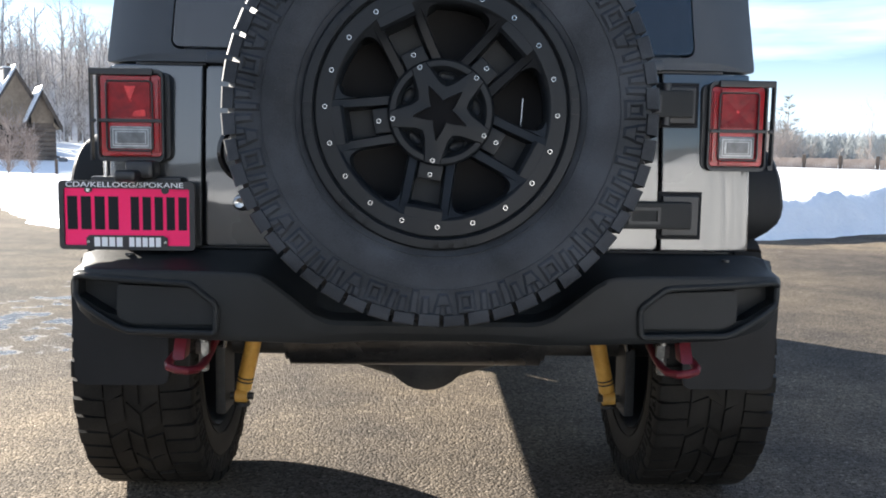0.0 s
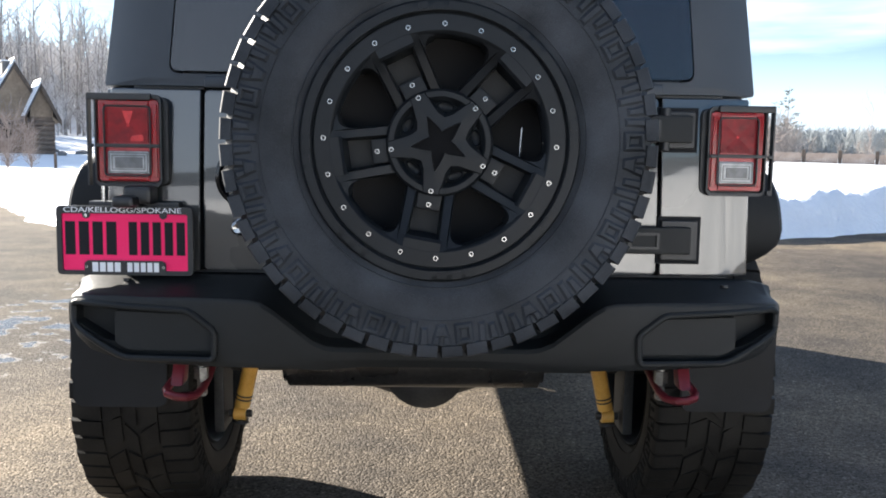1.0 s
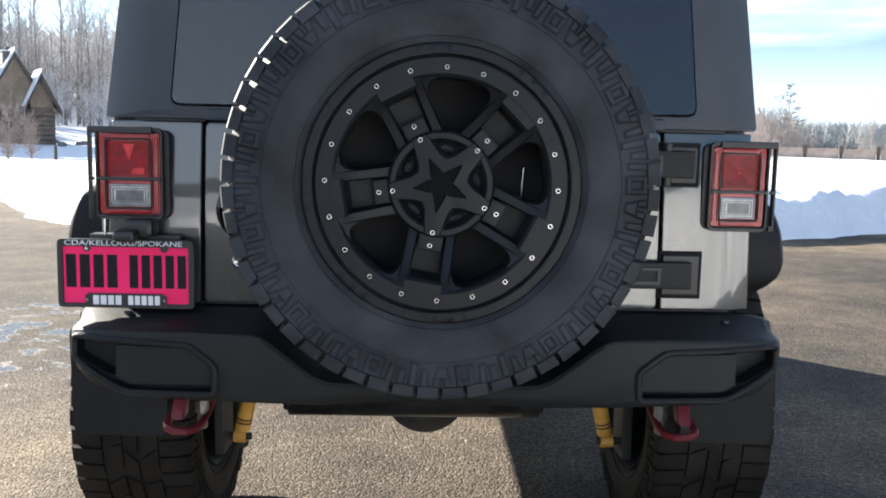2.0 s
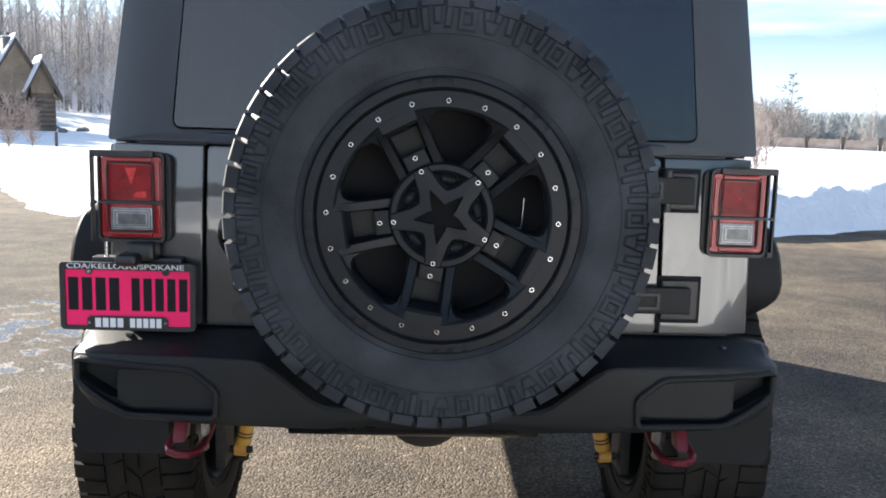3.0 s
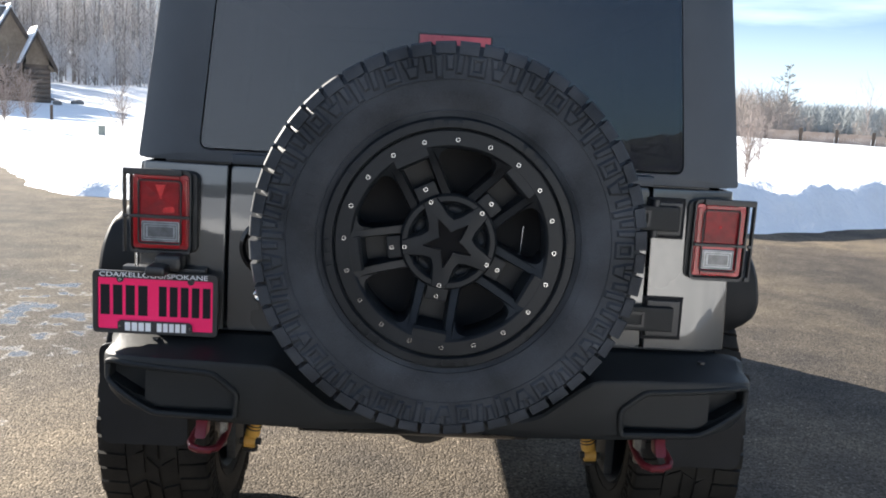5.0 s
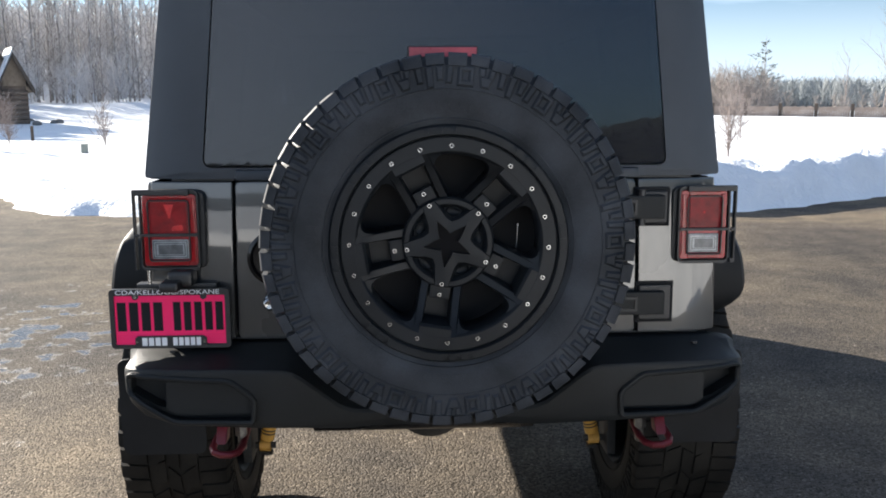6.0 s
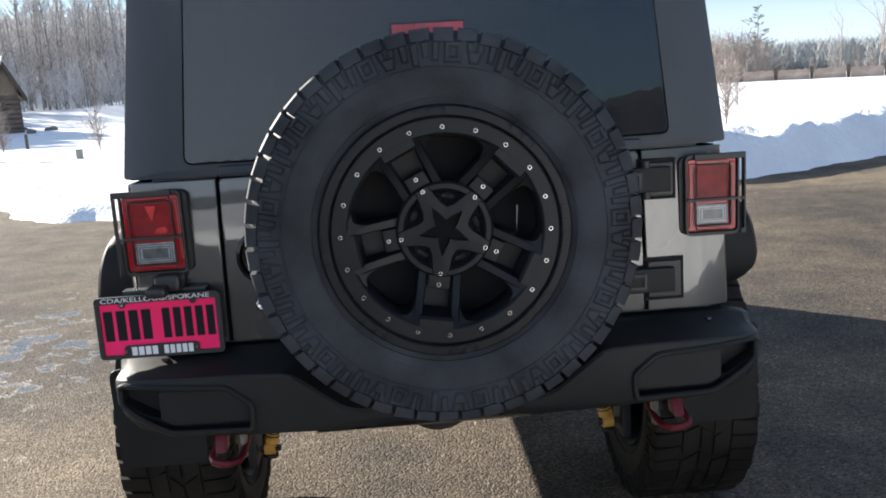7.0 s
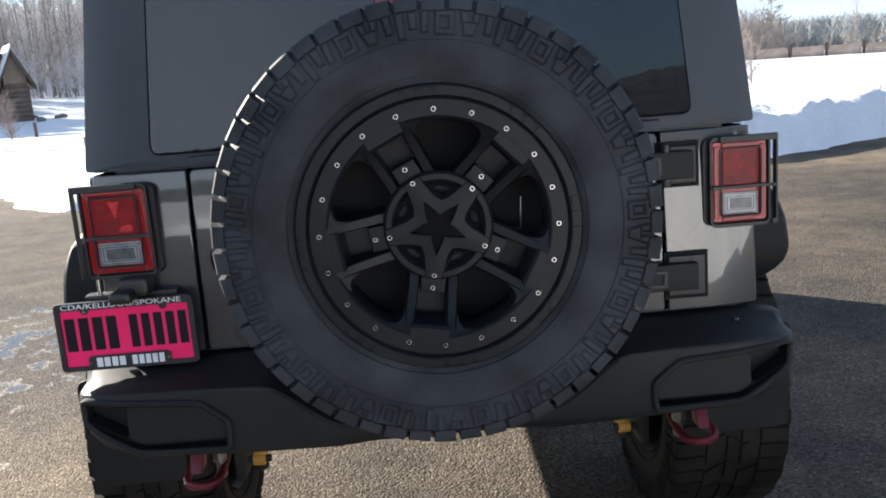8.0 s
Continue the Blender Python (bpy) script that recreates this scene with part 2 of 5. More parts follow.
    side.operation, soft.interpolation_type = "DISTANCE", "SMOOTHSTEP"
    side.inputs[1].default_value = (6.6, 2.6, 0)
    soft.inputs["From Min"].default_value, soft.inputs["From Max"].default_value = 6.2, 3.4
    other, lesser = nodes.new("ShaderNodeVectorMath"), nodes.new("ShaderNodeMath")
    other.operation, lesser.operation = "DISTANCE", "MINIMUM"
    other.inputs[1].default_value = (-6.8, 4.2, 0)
    side_tone.data_type = dark_mix.data_type = "RGBA"
    side_tone.blend_type = "MULTIPLY"
    side_tone.inputs["Factor"].default_value = 1.0
    side_tone.inputs["B"].default_value = (0.70, 0.72, 0.74, 1)
    links.new(tc.outputs["Object"], side.inputs[0])
    links.new(tc.outputs["Object"], other.inputs[0])
    links.new(side.outputs["Value"], lesser.inputs[0])
    links.new(other.outputs["Value"], lesser.inputs[1])
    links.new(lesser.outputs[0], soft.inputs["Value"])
    links.new(dm.outputs["Result"], side_tone.inputs["A"])
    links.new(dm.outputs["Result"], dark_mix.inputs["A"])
    links.new(side_tone.outputs["Result"], dark_mix.inputs["B"])
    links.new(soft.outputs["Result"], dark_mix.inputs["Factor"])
    links.new(dark_mix.outputs["Result"], b.inputs["Base Color"])
    # damp specks on one side of the lot
    wet, near, far, mask = (nodes.new(k) for k in ("ShaderNodeTexNoise", "ShaderNodeVectorMath", "ShaderNodeMapRange", "ShaderNodeMath"))
    wet.inputs["Scale"].default_value, wet.inputs["Detail"].default_value = 5, 9
    near.operation = "DISTANCE"
    near.inputs[1].default_value = (-2.6, 3.0, 0)
    far.inputs["From Min"].default_value, far.inputs["From Max"].default_value = 2.5, 0.2
    far.inputs["To Min"].default_value, far.inputs["To Max"].default_value = 0.0, 0.235
    mask.operation = "ADD"
    thr = nodes.new("ShaderNodeValToRGB")
    thr.color_ramp.elements[0].position, thr.color_ramp.elements[1].position = 0.72, 0.78
    links.new(tc.outputs["Object"], wet.inputs["Vector"])
    links.new(tc.outputs["Object"], near.inputs[0])
    links.new(near.outputs["Value"], far.inputs["Value"])
    links.new(wet.outputs["Fac"], mask.inputs[0])
    links.new(far.outputs["Result"], mask.inputs[1])
    links.new(mask.outputs[0], thr.inputs["Fac"])
    rg = nodes.new("ShaderNodeMapRange")
    rg.inputs["To Min"].default_value, rg.inputs["To Max"].default_value = 0.85, 0.13
    links.new(thr.outputs["Color"], rg.inputs["Value"])
    links.new(rg.outputs["Result"], b.inputs["Roughness"])
    sp = nodes.new("ShaderNodeMapRange")
    sp.inputs["To Min"].default_value, sp.inputs["To Max"].default_value = 0.08, 0.38
    links.new(thr.outputs["Color"], sp.inputs["Value"])
    links.new(sp.outputs["Result"], b.inputs["Specular IOR Level"])
    bp = nodes.new("ShaderNodeBump")
    bp.inputs["Distance"].default_value = 0.006
    # water fills the relief
    fill = nodes.new("ShaderNodeMapRange")
    fill.inputs["To Min"].default_value, fill.inputs["To Max"].default_value = 0.95, 0.12
    links.new(thr.outputs["Color"], fill.inputs["Value"])
    links.new(fill.outputs["Result"], bp.inputs["Strength"])
    links.new(cells.outputs["Distance"], bp.inputs["Height"])
    bp.invert = True
    links.new(bp.outputs["Normal"], b.inputs["Normal"])
    return m


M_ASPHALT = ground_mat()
M_SNOW = mat("snow", (0.80, 0.82, 0.85), (0.90, 0.91, 0.92), rough=0.6, scale=1.2, fine=14, bump=1.0)
M_SNOW.node_tree.nodes["Bump"].inputs["Distance"].default_value = 0.03
M_BARK = mat("frosted_bark", (0.20, 0.18, 0.165), (0.42, 0.40, 0.385), rough=0.9, scale=1.5, fine=12)
M_TWIG = mat("frosted_twigs", (0.48, 0.45, 0.43), (0.79, 0.77, 0.76), rough=0.9, scale=0.35, fine=6)
M_HEDGE = mat("grey_brown_brush", (0.20, 0.17, 0.15), (0.36, 0.32, 0.29), rough=0.9, scale=0.5, fine=6)
M_NEAR_TWIG = mat("bare_sapling_bark", (0.17, 0.135, 0.122), (0.36, 0.31, 0.285), rough=0.9, scale=3, fine=30)
M_NEEDLE = mat("frosted_needles", (0.20, 0.22, 0.19), (0.42, 0.44, 0.42), rough=0.9, scale=1.4, fine=9)
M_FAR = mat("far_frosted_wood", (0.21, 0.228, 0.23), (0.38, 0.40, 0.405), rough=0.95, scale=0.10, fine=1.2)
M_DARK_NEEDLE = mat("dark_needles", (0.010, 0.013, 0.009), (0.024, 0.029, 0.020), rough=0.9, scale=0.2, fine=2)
M_FENCE = mat("weathered_boards", (0.27, 0.20, 0.155), (0.44, 0.35, 0.29), rough=0.85, scale=1.2, fine=9)
M_POST = mat("dark_fence_post", (0.06, 0.045, 0.035), (0.12, 0.09, 0.07), rough=0.85, scale=4, fine=30)
M_GABLE = mat("tan_gable_boards", (0.20, 0.14, 0.092), (0.34, 0.25, 0.17), rough=0.8, scale=0.9, fine=7, bump=0.2)
M_LOG = mat("brown_log_wall", (0.10, 0.07, 0.052), (0.20, 0.148, 0.112), rough=0.8, scale=0.8, fine=6, bump=0.2)
M_ROOF = mat("roof_shingle", (0.06, 0.05, 0.045), (0.12, 0.10, 0.09), rough=0.85, scale=2, fine=20)
M_STONE = mat("stone", (0.10, 0.095, 0.09), (0.22, 0.21, 0.20), rough=0.9, scale=3, fine=25, bump=0.3)
M_BOX = mat("grey_green_box_paint", (0.22, 0.24, 0.21), (0.30, 0.32, 0.28), rough=0.6, scale=6)


# ---- building helpers ----
def level_normals(me, limit=32.0):
    """Shading normals weighted by area, so that broad faces stay flat beside their small rounded edges."""
    near = math.cos(radians(limit))
    normal, area = [p.normal.copy() for p in me.polygons], [p.area for p in me.polygons]
    round_vert = [[] for _ in me.vertices]
    for p in me.polygons:
        for v in p.vertices:
            round_vert[v].append(p.index)
    out = []
    for p in me.polygons:
        for v in p.vertices:
            n = Vector((0, 0, 0))
            for f in round_vert[v]:
                if normal[f].dot(normal[p.index]) > near:
                    n += normal[f] * (area[f] + 1e-12)
            out.append(n.normalized() if n.length > 0 else normal[p.index])
    me.normals_split_custom_set(out)


def part(name, bm, material, parent=None, label="", smooth=True):
    me = bpy.data.meshes.new(name)
    bm.normal_update()
    bm.to_mesh(me)
    bm.free()
    me.materials.append(material)
    if smooth:
        me.polygons.foreach_set("use_smooth", [True] * len(me.polygons))
        me.set_sharp_from_angle(angle=radians(32))
        if len(me.polygons) < 2500:
            level_normals(me)
    ob = new(name, me)
    if parent is not None:
        ob.parent = parent
    if label:
        tagged(ob, label)
    return ob


def share(ob, m, parent):
    """Another part on the same mesh."""
    o = new(ob.name.split(".")[0], ob.data)
    o.parent, o.matrix_local = parent, m
    return o


def box(bm, x0, x1, y0, y1, z0, z1, bevel=0.0, seg=2):
    r = bmesh.ops.create_cube(bm, size=1, matrix=Matrix.Translation(((x0 + x1) / 2, (y0 + y1) / 2, (z0 + z1) / 2)) @ Matrix.Diagonal((abs(x1 - x0), abs(y1 - y0), abs(z1 - z0), 1)))
    if bevel:
        es = {e for v in r["verts"] for e in v.link_edges}
        bmesh.ops.bevel(bm, geom=list(es), offset=bevel, segments=seg, profile=0.6, affect="EDGES")
    return bm


def prism(bm, poly, a0, a1, axis="y", bevel=0.0, seg=2):
    """Polygon in the plane across the axis, drawn out from a0 to a1: axis y takes (x, z), axis x takes (y, z), axis z takes (x, y)."""
    put = {"y": lambda u, v, a: (u, a, v), "x": lambda u, v, a: (a, u, v), "z": lambda u, v, a: (u, v, a)}[axis]
    lo = [bm.verts.new(put(u, v, a0)) for u, v in poly]
    hi = [bm.verts.new(put(u, v, a1)) for u, v in poly]
    n = len(poly)
    fs = [bm.faces.new(lo), bm.faces.new(list(reversed(hi)))]
    for i in range(n):
        fs.append(bm.faces.new((lo[i], hi[i], hi[(i + 1) % n], lo[(i + 1) % n])))
    bmesh.ops.recalc_face_normals(bm, faces=fs)
    if bevel:
        bmesh.ops.bevel(bm, geom=list({e for f in fs for e in f.edges}), offset=bevel, segments=seg, profile=0.6, affect="EDGES")
    return bm


def ring_prism(bm, outer, inner, a0, a1, lean=None):
    """Frame between two outlines of equally many points (x, z), from y = a0 to a1; lean(z) is added to y."""
    lean = lean or (lambda z: 0.0)
    n = len(outer)
    rows = [[bm.verts.new((x, a + lean(z), z)) for x, z in ring] for a, ring in ((a0, outer), (a0, inner), (a1, inner), (a1, outer))]
    fs = []
    for k in range(4):
        r0, r1 = rows[k], rows[(k + 1) % 4]
        for i in range(n):
            j = (i + 1) % n
            fs.append(bm.faces.new((r0[i], r0[j], r1[j], r1[i])))
    bmesh.ops.recalc_face_normals(bm, faces=fs)
    return bm


def rounded(poly, r, seg=4):
    """Round the corners of a polygon."""
    out = []
    n = len(poly)
    for i in range(n):
        p, a, c = Vector(poly[i]), Vector(poly[i - 1]), Vector(poly[(i + 1) % n])
        u, v = (a - p), (c - p)
        k = min(r, u.length * 0.45, v.length * 0.45)
        s, e = p + u.normalized() * k, p + v.normalized() * k
        for j in range(seg + 1):
            t = j / seg
            q = s * (1 - t) ** 2 + p * 2 * t * (1 - t) + e * t ** 2
            out.append((q.x, q.y))
    return out


def rod(bm, p0, p1, r0, r1=None, n=12):
    """Round bar from p0 to p1."""
    p0, p1 = Vector(p0), Vector(p1)
    r1 = r0 if r1 is None else r1
    m = Matrix.Translation((p0 + p1) / 2) @ (p1 - p0).to_track_quat("Z", "Y").to_matrix().to_4x4()
    bmesh.ops.create_cone(bm, cap_ends=True, segments=n, radius1=r0, radius2=r1, depth=(p1 - p0).length, matrix=m)
    return bm


def tube(bm, pts, r, n=8, closed=False):
    """Round bar along a line of points."""
    pts = [Vector(p) for p in pts]
    rings = []
    k = len(pts)
    for i, p in enumerate(pts):
        a = pts[i - 1] if (i or closed) else p
        b = pts[(i + 1) % k] if (i < k - 1 or closed) else p
        d = (b - a).normalized()
        side = d.cross(Vector((0.13, 0.31, 0.94))).normalized()
        up = side.cross(d)
        rings.append([bm.verts.new(p + (side * math.cos(2 * math.pi * j / n) + up * math.sin(2 * math.pi * j / n)) * r) for j in range(n)])
    for i in range(k if closed else k - 1):
        r0, r1 = rings[i], rings[(i + 1) % k]
        for j in range(n):
            bm.faces.new((r0[j], r0[(j + 1) % n], r1[(j + 1) % n], r1[j]))
    if not closed:
        bm.faces.new(rings[0])
        bm.faces.new(list(reversed(rings[-1])))
    bmesh.ops.recalc_face_normals(bm, faces=bm.faces)
    return bm


def lathe(bm, profile, n=96, closed=True):
    """Turn a profile of (radius, y) about the y axis."""
    rings = [[bm.verts.new((r * math.cos(2 * math.pi * i / n), y, r * math.sin(2 * math.pi * i / n))) for i in range(n)] for r, y in profile]
    k = len(rings)
    for a in range(k if closed else k - 1):
        r0, r1 = rings[a], rings[(a + 1) % k]
        for i in range(n):
            j = (i + 1) % n
            bm.faces.new((r0[i], r0[j], r1[j], r1[i]))
    bmesh.ops.recalc_face_normals(bm, faces=bm.faces)
    return bm


def polar(r, deg):
    return (r * math.cos(radians(deg)), r * math.sin(radians(deg)))


def cut(ob, *cutters):
    """Take the cutters' shapes out of ob."""
    for c in cutters:
        mod = ob.modifiers.new("cut", "BOOLEAN")
        mod.object, mod.operation, mod.solver = c, "DIFFERENCE", "EXACT"
    me = bpy.data.meshes.new_from_object(ob.evaluated_get(bpy.context.evaluated_depsgraph_get()))
    ob.modifiers.clear()
    ob.data = me
    for c in cutters:
        bpy.data.objects.remove(c)


def words(text, size, material, parent, m, extrude=0.0006, bold=0.0, name="lettering", squeeze=1.0):
    cu = bpy.data.curves.new(name, "FONT")
    cu.body, cu.size, cu.extrude, cu.offset = text, size, extrude, bold
    cu.align_x, cu.align_y = "CENTER", "CENTER"
    tmp = new(name, cu)
    bpy.context.view_layer.update()
    me = bpy.data.meshes.new_from_object(tmp.evaluated_get(bpy.context.evaluated_depsgraph_get()))
    bpy.data.objects.remove(tmp)
    me.materials.clear()
    me.materials.append(material)
    ob = new(name, me)
    ob.parent, ob.matrix_local = parent, m @ Matrix.Diagonal((squeeze, 1, 1, 1))
    return ob


# ---- ground ----
def lot_edge(x):
    """Where the snow begins ahead of the car."""
    return np.interp(x, [-60, -7.1, -5.4, -4.6, -3.8, 0, 4.2, 5.5, 6.5, 7.5, 16, 60], [102, 12.6, 9.8, 9.1, 8.85, 8.6, 8.75, 9.35, 10.0, 10.7, 16.5, 46])


def smooth(a, b, v):
    t = np.clip((v - a) / (b - a), 0, 1)
    return t * t * (3 - 2 * t)


def wobble(x, y, s, seed=0.0):
    return noise.noise(Vector((x * s, y * s, seed)))


def ground_z(x, y):
    """Height of the snow; below the asphalt inside the lot."""
    front = (y - float(lot_edge(x))) * 0.85
    back = float(np.interp(x, [-30, -6, -2.0, -0.5, 0.6, 1.2, 3.0, 20], [-22, -14.2, -11.6, -9.0, -4.6, -2.9, -2.6, -2.0]))
    out = max(front, back - y, -30 - x, x - 17)
    out += 0.18 * wobble(x, y, 1.1) + 0.10 * wobble(x, y, 3.1, 4)
    if y < -6 and x < 0:
        out += 1.3 * wobble(x, y, 0.55, 13)
    if out < -0.4:
        return -0.08
    right = float(smooth(-2.0, 3.6, x)) if y > 0 else 1.0
    lump = 0.5 * wobble(x, y, 0.45, 2) + 0.4 * wobble(x, y, 1.3, 7) + 0.30 * wobble(x, y, 3.4, 5) + 0.16 * wobble(x, y, 7.0, 11)
    bank = (0.60 + 0.26 * lump) * right + 0.17 * (1 - right) * (1 + 1.2 * lump)
    field = (0.36 + 0.0135 * min(max(out, 0), 70)) * right + (0.10 + 0.0005 * max(out, 0)) * (1 - right)
    if y < -2 and x > 0:
        bank *= 1.0 + 0.9 * float(smooth(0.2, 1.4, x))
    if y < -6 and x < 0:
        bank *= 0.55
    rise = float(smooth(-0.05, 0.75, out))
    fall = float(smooth(1.0, 3.4, out))
    z = -0.08 + rise * (bank * (1 - fall) + field * fall + 0.08)
    z += rise * 0.03 * wobble(x, y, 0.8, 9)
    # the snow climbs to the wood's edge on the left
    if x < 20 and y > 30:
        far = math.hypot(x, y)
        z += (1 - right) * (0.45 * float(smooth(44, 58, far)) + (1.5 + 0.5 * wobble(x, y, 0.09, 6) + 0.7 * wobble(x, y, 0.3, 8)) * float(smooth(60, 84, far)) + 5.0 * float(smooth(92, 140, far)))
    # low hills far off on the right and behind
    far = math.hypot(x, y)
    if far > 95:
        ang = math.degrees(math.atan2(x, y))
        hill = float(smooth(8, 20, ang)) if ang >= 0 else float(smooth(-100, -150, ang))
        z += hill * (3.4 + 1.8 * wobble(x, y, 0.012, 3)) * float(smooth(110, 260, far))
    return z


def steps(*runs):
    out = []
    for a, b, s in runs:
        out += list(np.arange(a, b, s))
    return out + [runs[-1][1]]


def sheet(name, xs, ys, height, material):
    verts = [(x, y, height(x, y)) for y in ys for x in xs]
    n = len(xs)
    faces = [(j * n + i, j * n + i + 1, (j + 1) * n + i + 1, (j + 1) * n + i) for j in range(len(ys) - 1) for i in range(n - 1)]
    me = bpy.data.meshes.new(name)
    me.from_pydata(verts, [], faces)
    me.materials.append(material)
    me.polygons.foreach_set("use_smooth", [True] * len(me.polygons))
    return new(name, me)


snow = sheet("ground", steps((-1500, -200, 130), (-200, -40, 8), (-40, -12, 1.0), (-12, -3, 0.16), (-3, 3, 0.2), (3, 14, 0.11), (14, 40, 1.0), (40, 200, 8), (200, 1500, 130)),
             steps((-1500, -200, 130), (-200, -30, 8), (-30, -16, 0.7), (-16, -7, 0.25), (-7, -2.0, 0.16), (-2.0, 7.6, 2.0), (7.6, 16, 0.14), (16, 40, 1.0), (40, 200, 8), (200, 1500, 130)), ground_z, M_SNOW)
tagged(snow, "white sunlit snow field with lumpy ploughed edges", "ground", kind="structure")
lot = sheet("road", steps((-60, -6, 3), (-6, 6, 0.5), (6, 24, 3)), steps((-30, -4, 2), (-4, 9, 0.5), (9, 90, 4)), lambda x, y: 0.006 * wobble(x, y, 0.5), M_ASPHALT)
tagged(lot, "worn brown-grey asphalt lot with coarse aggregate", "road", kind="structure")


# ---- the vehicle ----
car = tagged(new("off_road_vehicle"), "dark grey lifted off-road vehicle with black hard top, parked on asphalt", "car")
AXLE_Y, AXLE_Z, TYRE_R = 0.60, 0.4305, 0.4305
WHEELBASE = 2.80


def crown(bm, tilt):
    """Bow the rear skin of a panel outwards between sill and waist."""
    for k in range(12):
        bmesh.ops.bisect_plane(bm, geom=bm.verts[:] + bm.edges[:] + bm.faces[:], plane_co=(0, 0, 0.82 + 0.032 * k), plane_no=(0, 0, 1))
    for v in bm.verts:
        if v.co.y < 0.03:
            v.co.y += tilt * (v.co.z - 0.98) + (v.co.z - 0.98) ** 2 / 8.4


def paint_body():
    # side skins with wheel arches
    arch = [(AXLE_Y + 0.53 * math.cos(a), AXLE_Z + 0.53 * math.sin(a)) for a in np.linspace(radians(20), radians(143), 14)]
    side = [(0.03, 0.79), (0.03, 1.213), (2.95, 1.213), (2.95, 0.606), (1.15, 0.606)] + arch
    for s in (-1, 1):
        part("body_side", prism(bmesh.new(), side, s * 0.70, s * 0.768, "x", 0.012), M_PAINT, car)
    # corner panels beside the tailgate
    left = [(-0.772, 0.786), (-0.545, 0.786), (-0.539, 1.213), (-0.757, 1.213)]
    right = [(0.558, 0.786), (0.783, 0.786), (0.768, 1.213), (0.550, 1.213)]
    for p in (left, right):
        bm = prism(bmesh.new(), p, 0.0, 0.10, "y", 0.006, 3)
        bmesh.ops.bisect_plane(bm, geom=bm.verts[:] + bm.edges[:] + bm.faces[:], plane_co=(math.copysign(0.62, p[0][0]), 0, 0), plane_no=(1, 0, 0))
        for k in range(8):
            bmesh.ops.bisect_plane(bm, geom=bm.verts[:] + bm.edges[:] + bm.faces[:], plane_co=(math.copysign(0.655 + 0.014 * k, p[0][0]), 0, 0), plane_no=(1, 0, 0))
        crown(bm, 0.02)
        for v in bm.verts:
            if v.co.y < 0.05:
                v.co.y += 1.9 * max(0.0, abs(v.co.x) - 0.665) ** 2
        part("corner_panel", bm, M_PAINT, car)
    gate = [(-0.537, 0.786), (0.550, 0.786), (0.542, 1.213), (-0.531, 1.213)]
    bm = prism(bmesh.new(), rounded(gate, 0.012, 2), -0.002, 0.05, "y", 0.006)
    crown(bm, 0.014)
    part("tailgate", bm, M_PAINT, car, "dark grey glossy tailgate")
    # rubber seal between the body and the hard top
    for q in (-1, 1):
        part("top_seal", box(bmesh.new(), q * 0.535, q * 0.700, 0.022, 0.101, 1.2135, 1.2195, 0.002), M_TRIM, car)
        part("top_seal", box(bmesh.new(), q * 0.700, q * 0.777, 0.103, 2.9, 1.2135, 1.2195, 0.002), M_TRIM, car)
    part("floor_pan", box(bmesh.new(), -0.66, 0.66, 0.052, 2.9, 0.70, 0.80, 0.01), M_CHASSIS, car)
    part("seam_backing", box(bmesh.new(), -0.70, 0.70, 0.054, 0.07, 0.80, 1.21), M_VOID, car)
    # sill under the tailgate
    part("rear_sill", box(bmesh.new(), -0.74, 0.74, 0.03, 0.10, 0.70, 0.785, 0.01), M_TRIM, car)
    # bonnet, wings, scuttle and grille
    bonnet = prism(bmesh.new(), [(2.96, 1.0), (2.96, 1.235), (3.3, 1.23), (4.12, 1.16), (4.16, 1.1), (4.16, 0.9), (2.96, 0.9)], -0.62, 0.62, "x", 0.03, 3)
    for v in bonnet.verts:
        v.co.x *= 1 - 0.12 * max(0.0, v.co.y - 2.96)
    part("bonnet", bonnet, M_PAINT, car)
    part("grille", box(bmesh.new(), -0.46, 0.46, 4.161, 4.20, 0.72, 1.10, 0.02), M_PAINT, car)
    for k in range(7):
        part("grille_slot", box(bmesh.new(), -0.24 + 0.08 * k - 0.022, -0.24 + 0.08 * k + 0.022, 4.202, 4.206, 0.80, 1.06), M_VOID, car)
    for s in (-1, 1):
        # the wing draws in towards the grille
        wing = prism(bmesh.new(), [(2.95, 0.90), (2.95, 1.02), (3.05, 1.04), (3.72, 1.03), (4.02, 0.97), (4.0, 0.92), (3.72, 0.97), (3.1, 0.97)], s * 0.56, s * 0.94, "x", 0.012)
        for v in wing.verts:
            if v.co.y > 3.80:
                v.co.x = s * min(abs(v.co.x), 0.66)
        part("front_wing", wing, M_TRIM, car)
        part("headlight", lathe(bmesh.new(), [(0.09, 0.0), (0.09, 0.02), (0.06, 0.035), (0.001, 0.04)], 32, False), M_CLEAR, car).matrix_local = pose(s * 0.37, 4.20, 0.96)
    part("front_bumper", box(bmesh.new(), -0.46, 0.46, 4.22, 4.38, 0.58, 0.74, 0.03), M_PLASTIC, car)
    # doors
    for s in (-1, 1):
        for y0, y1 in ((1.16, 1.98), (2.0, 2.93)):
            d = part("door", box(bmesh.new(), s * 0.769, s * 0.785, y0, y1, 0.66, 1.20, 0.006), M_PAINT, car)
            part("handle", box(bmesh.new(), s * 0.786, s * 0.82, y0 + 0.06, y0 + 0.20, 1.09, 1.12, 0.006), M_TRIM, d)


def lean(z):
    return 0.045 * max(0.0, z - 1.22)


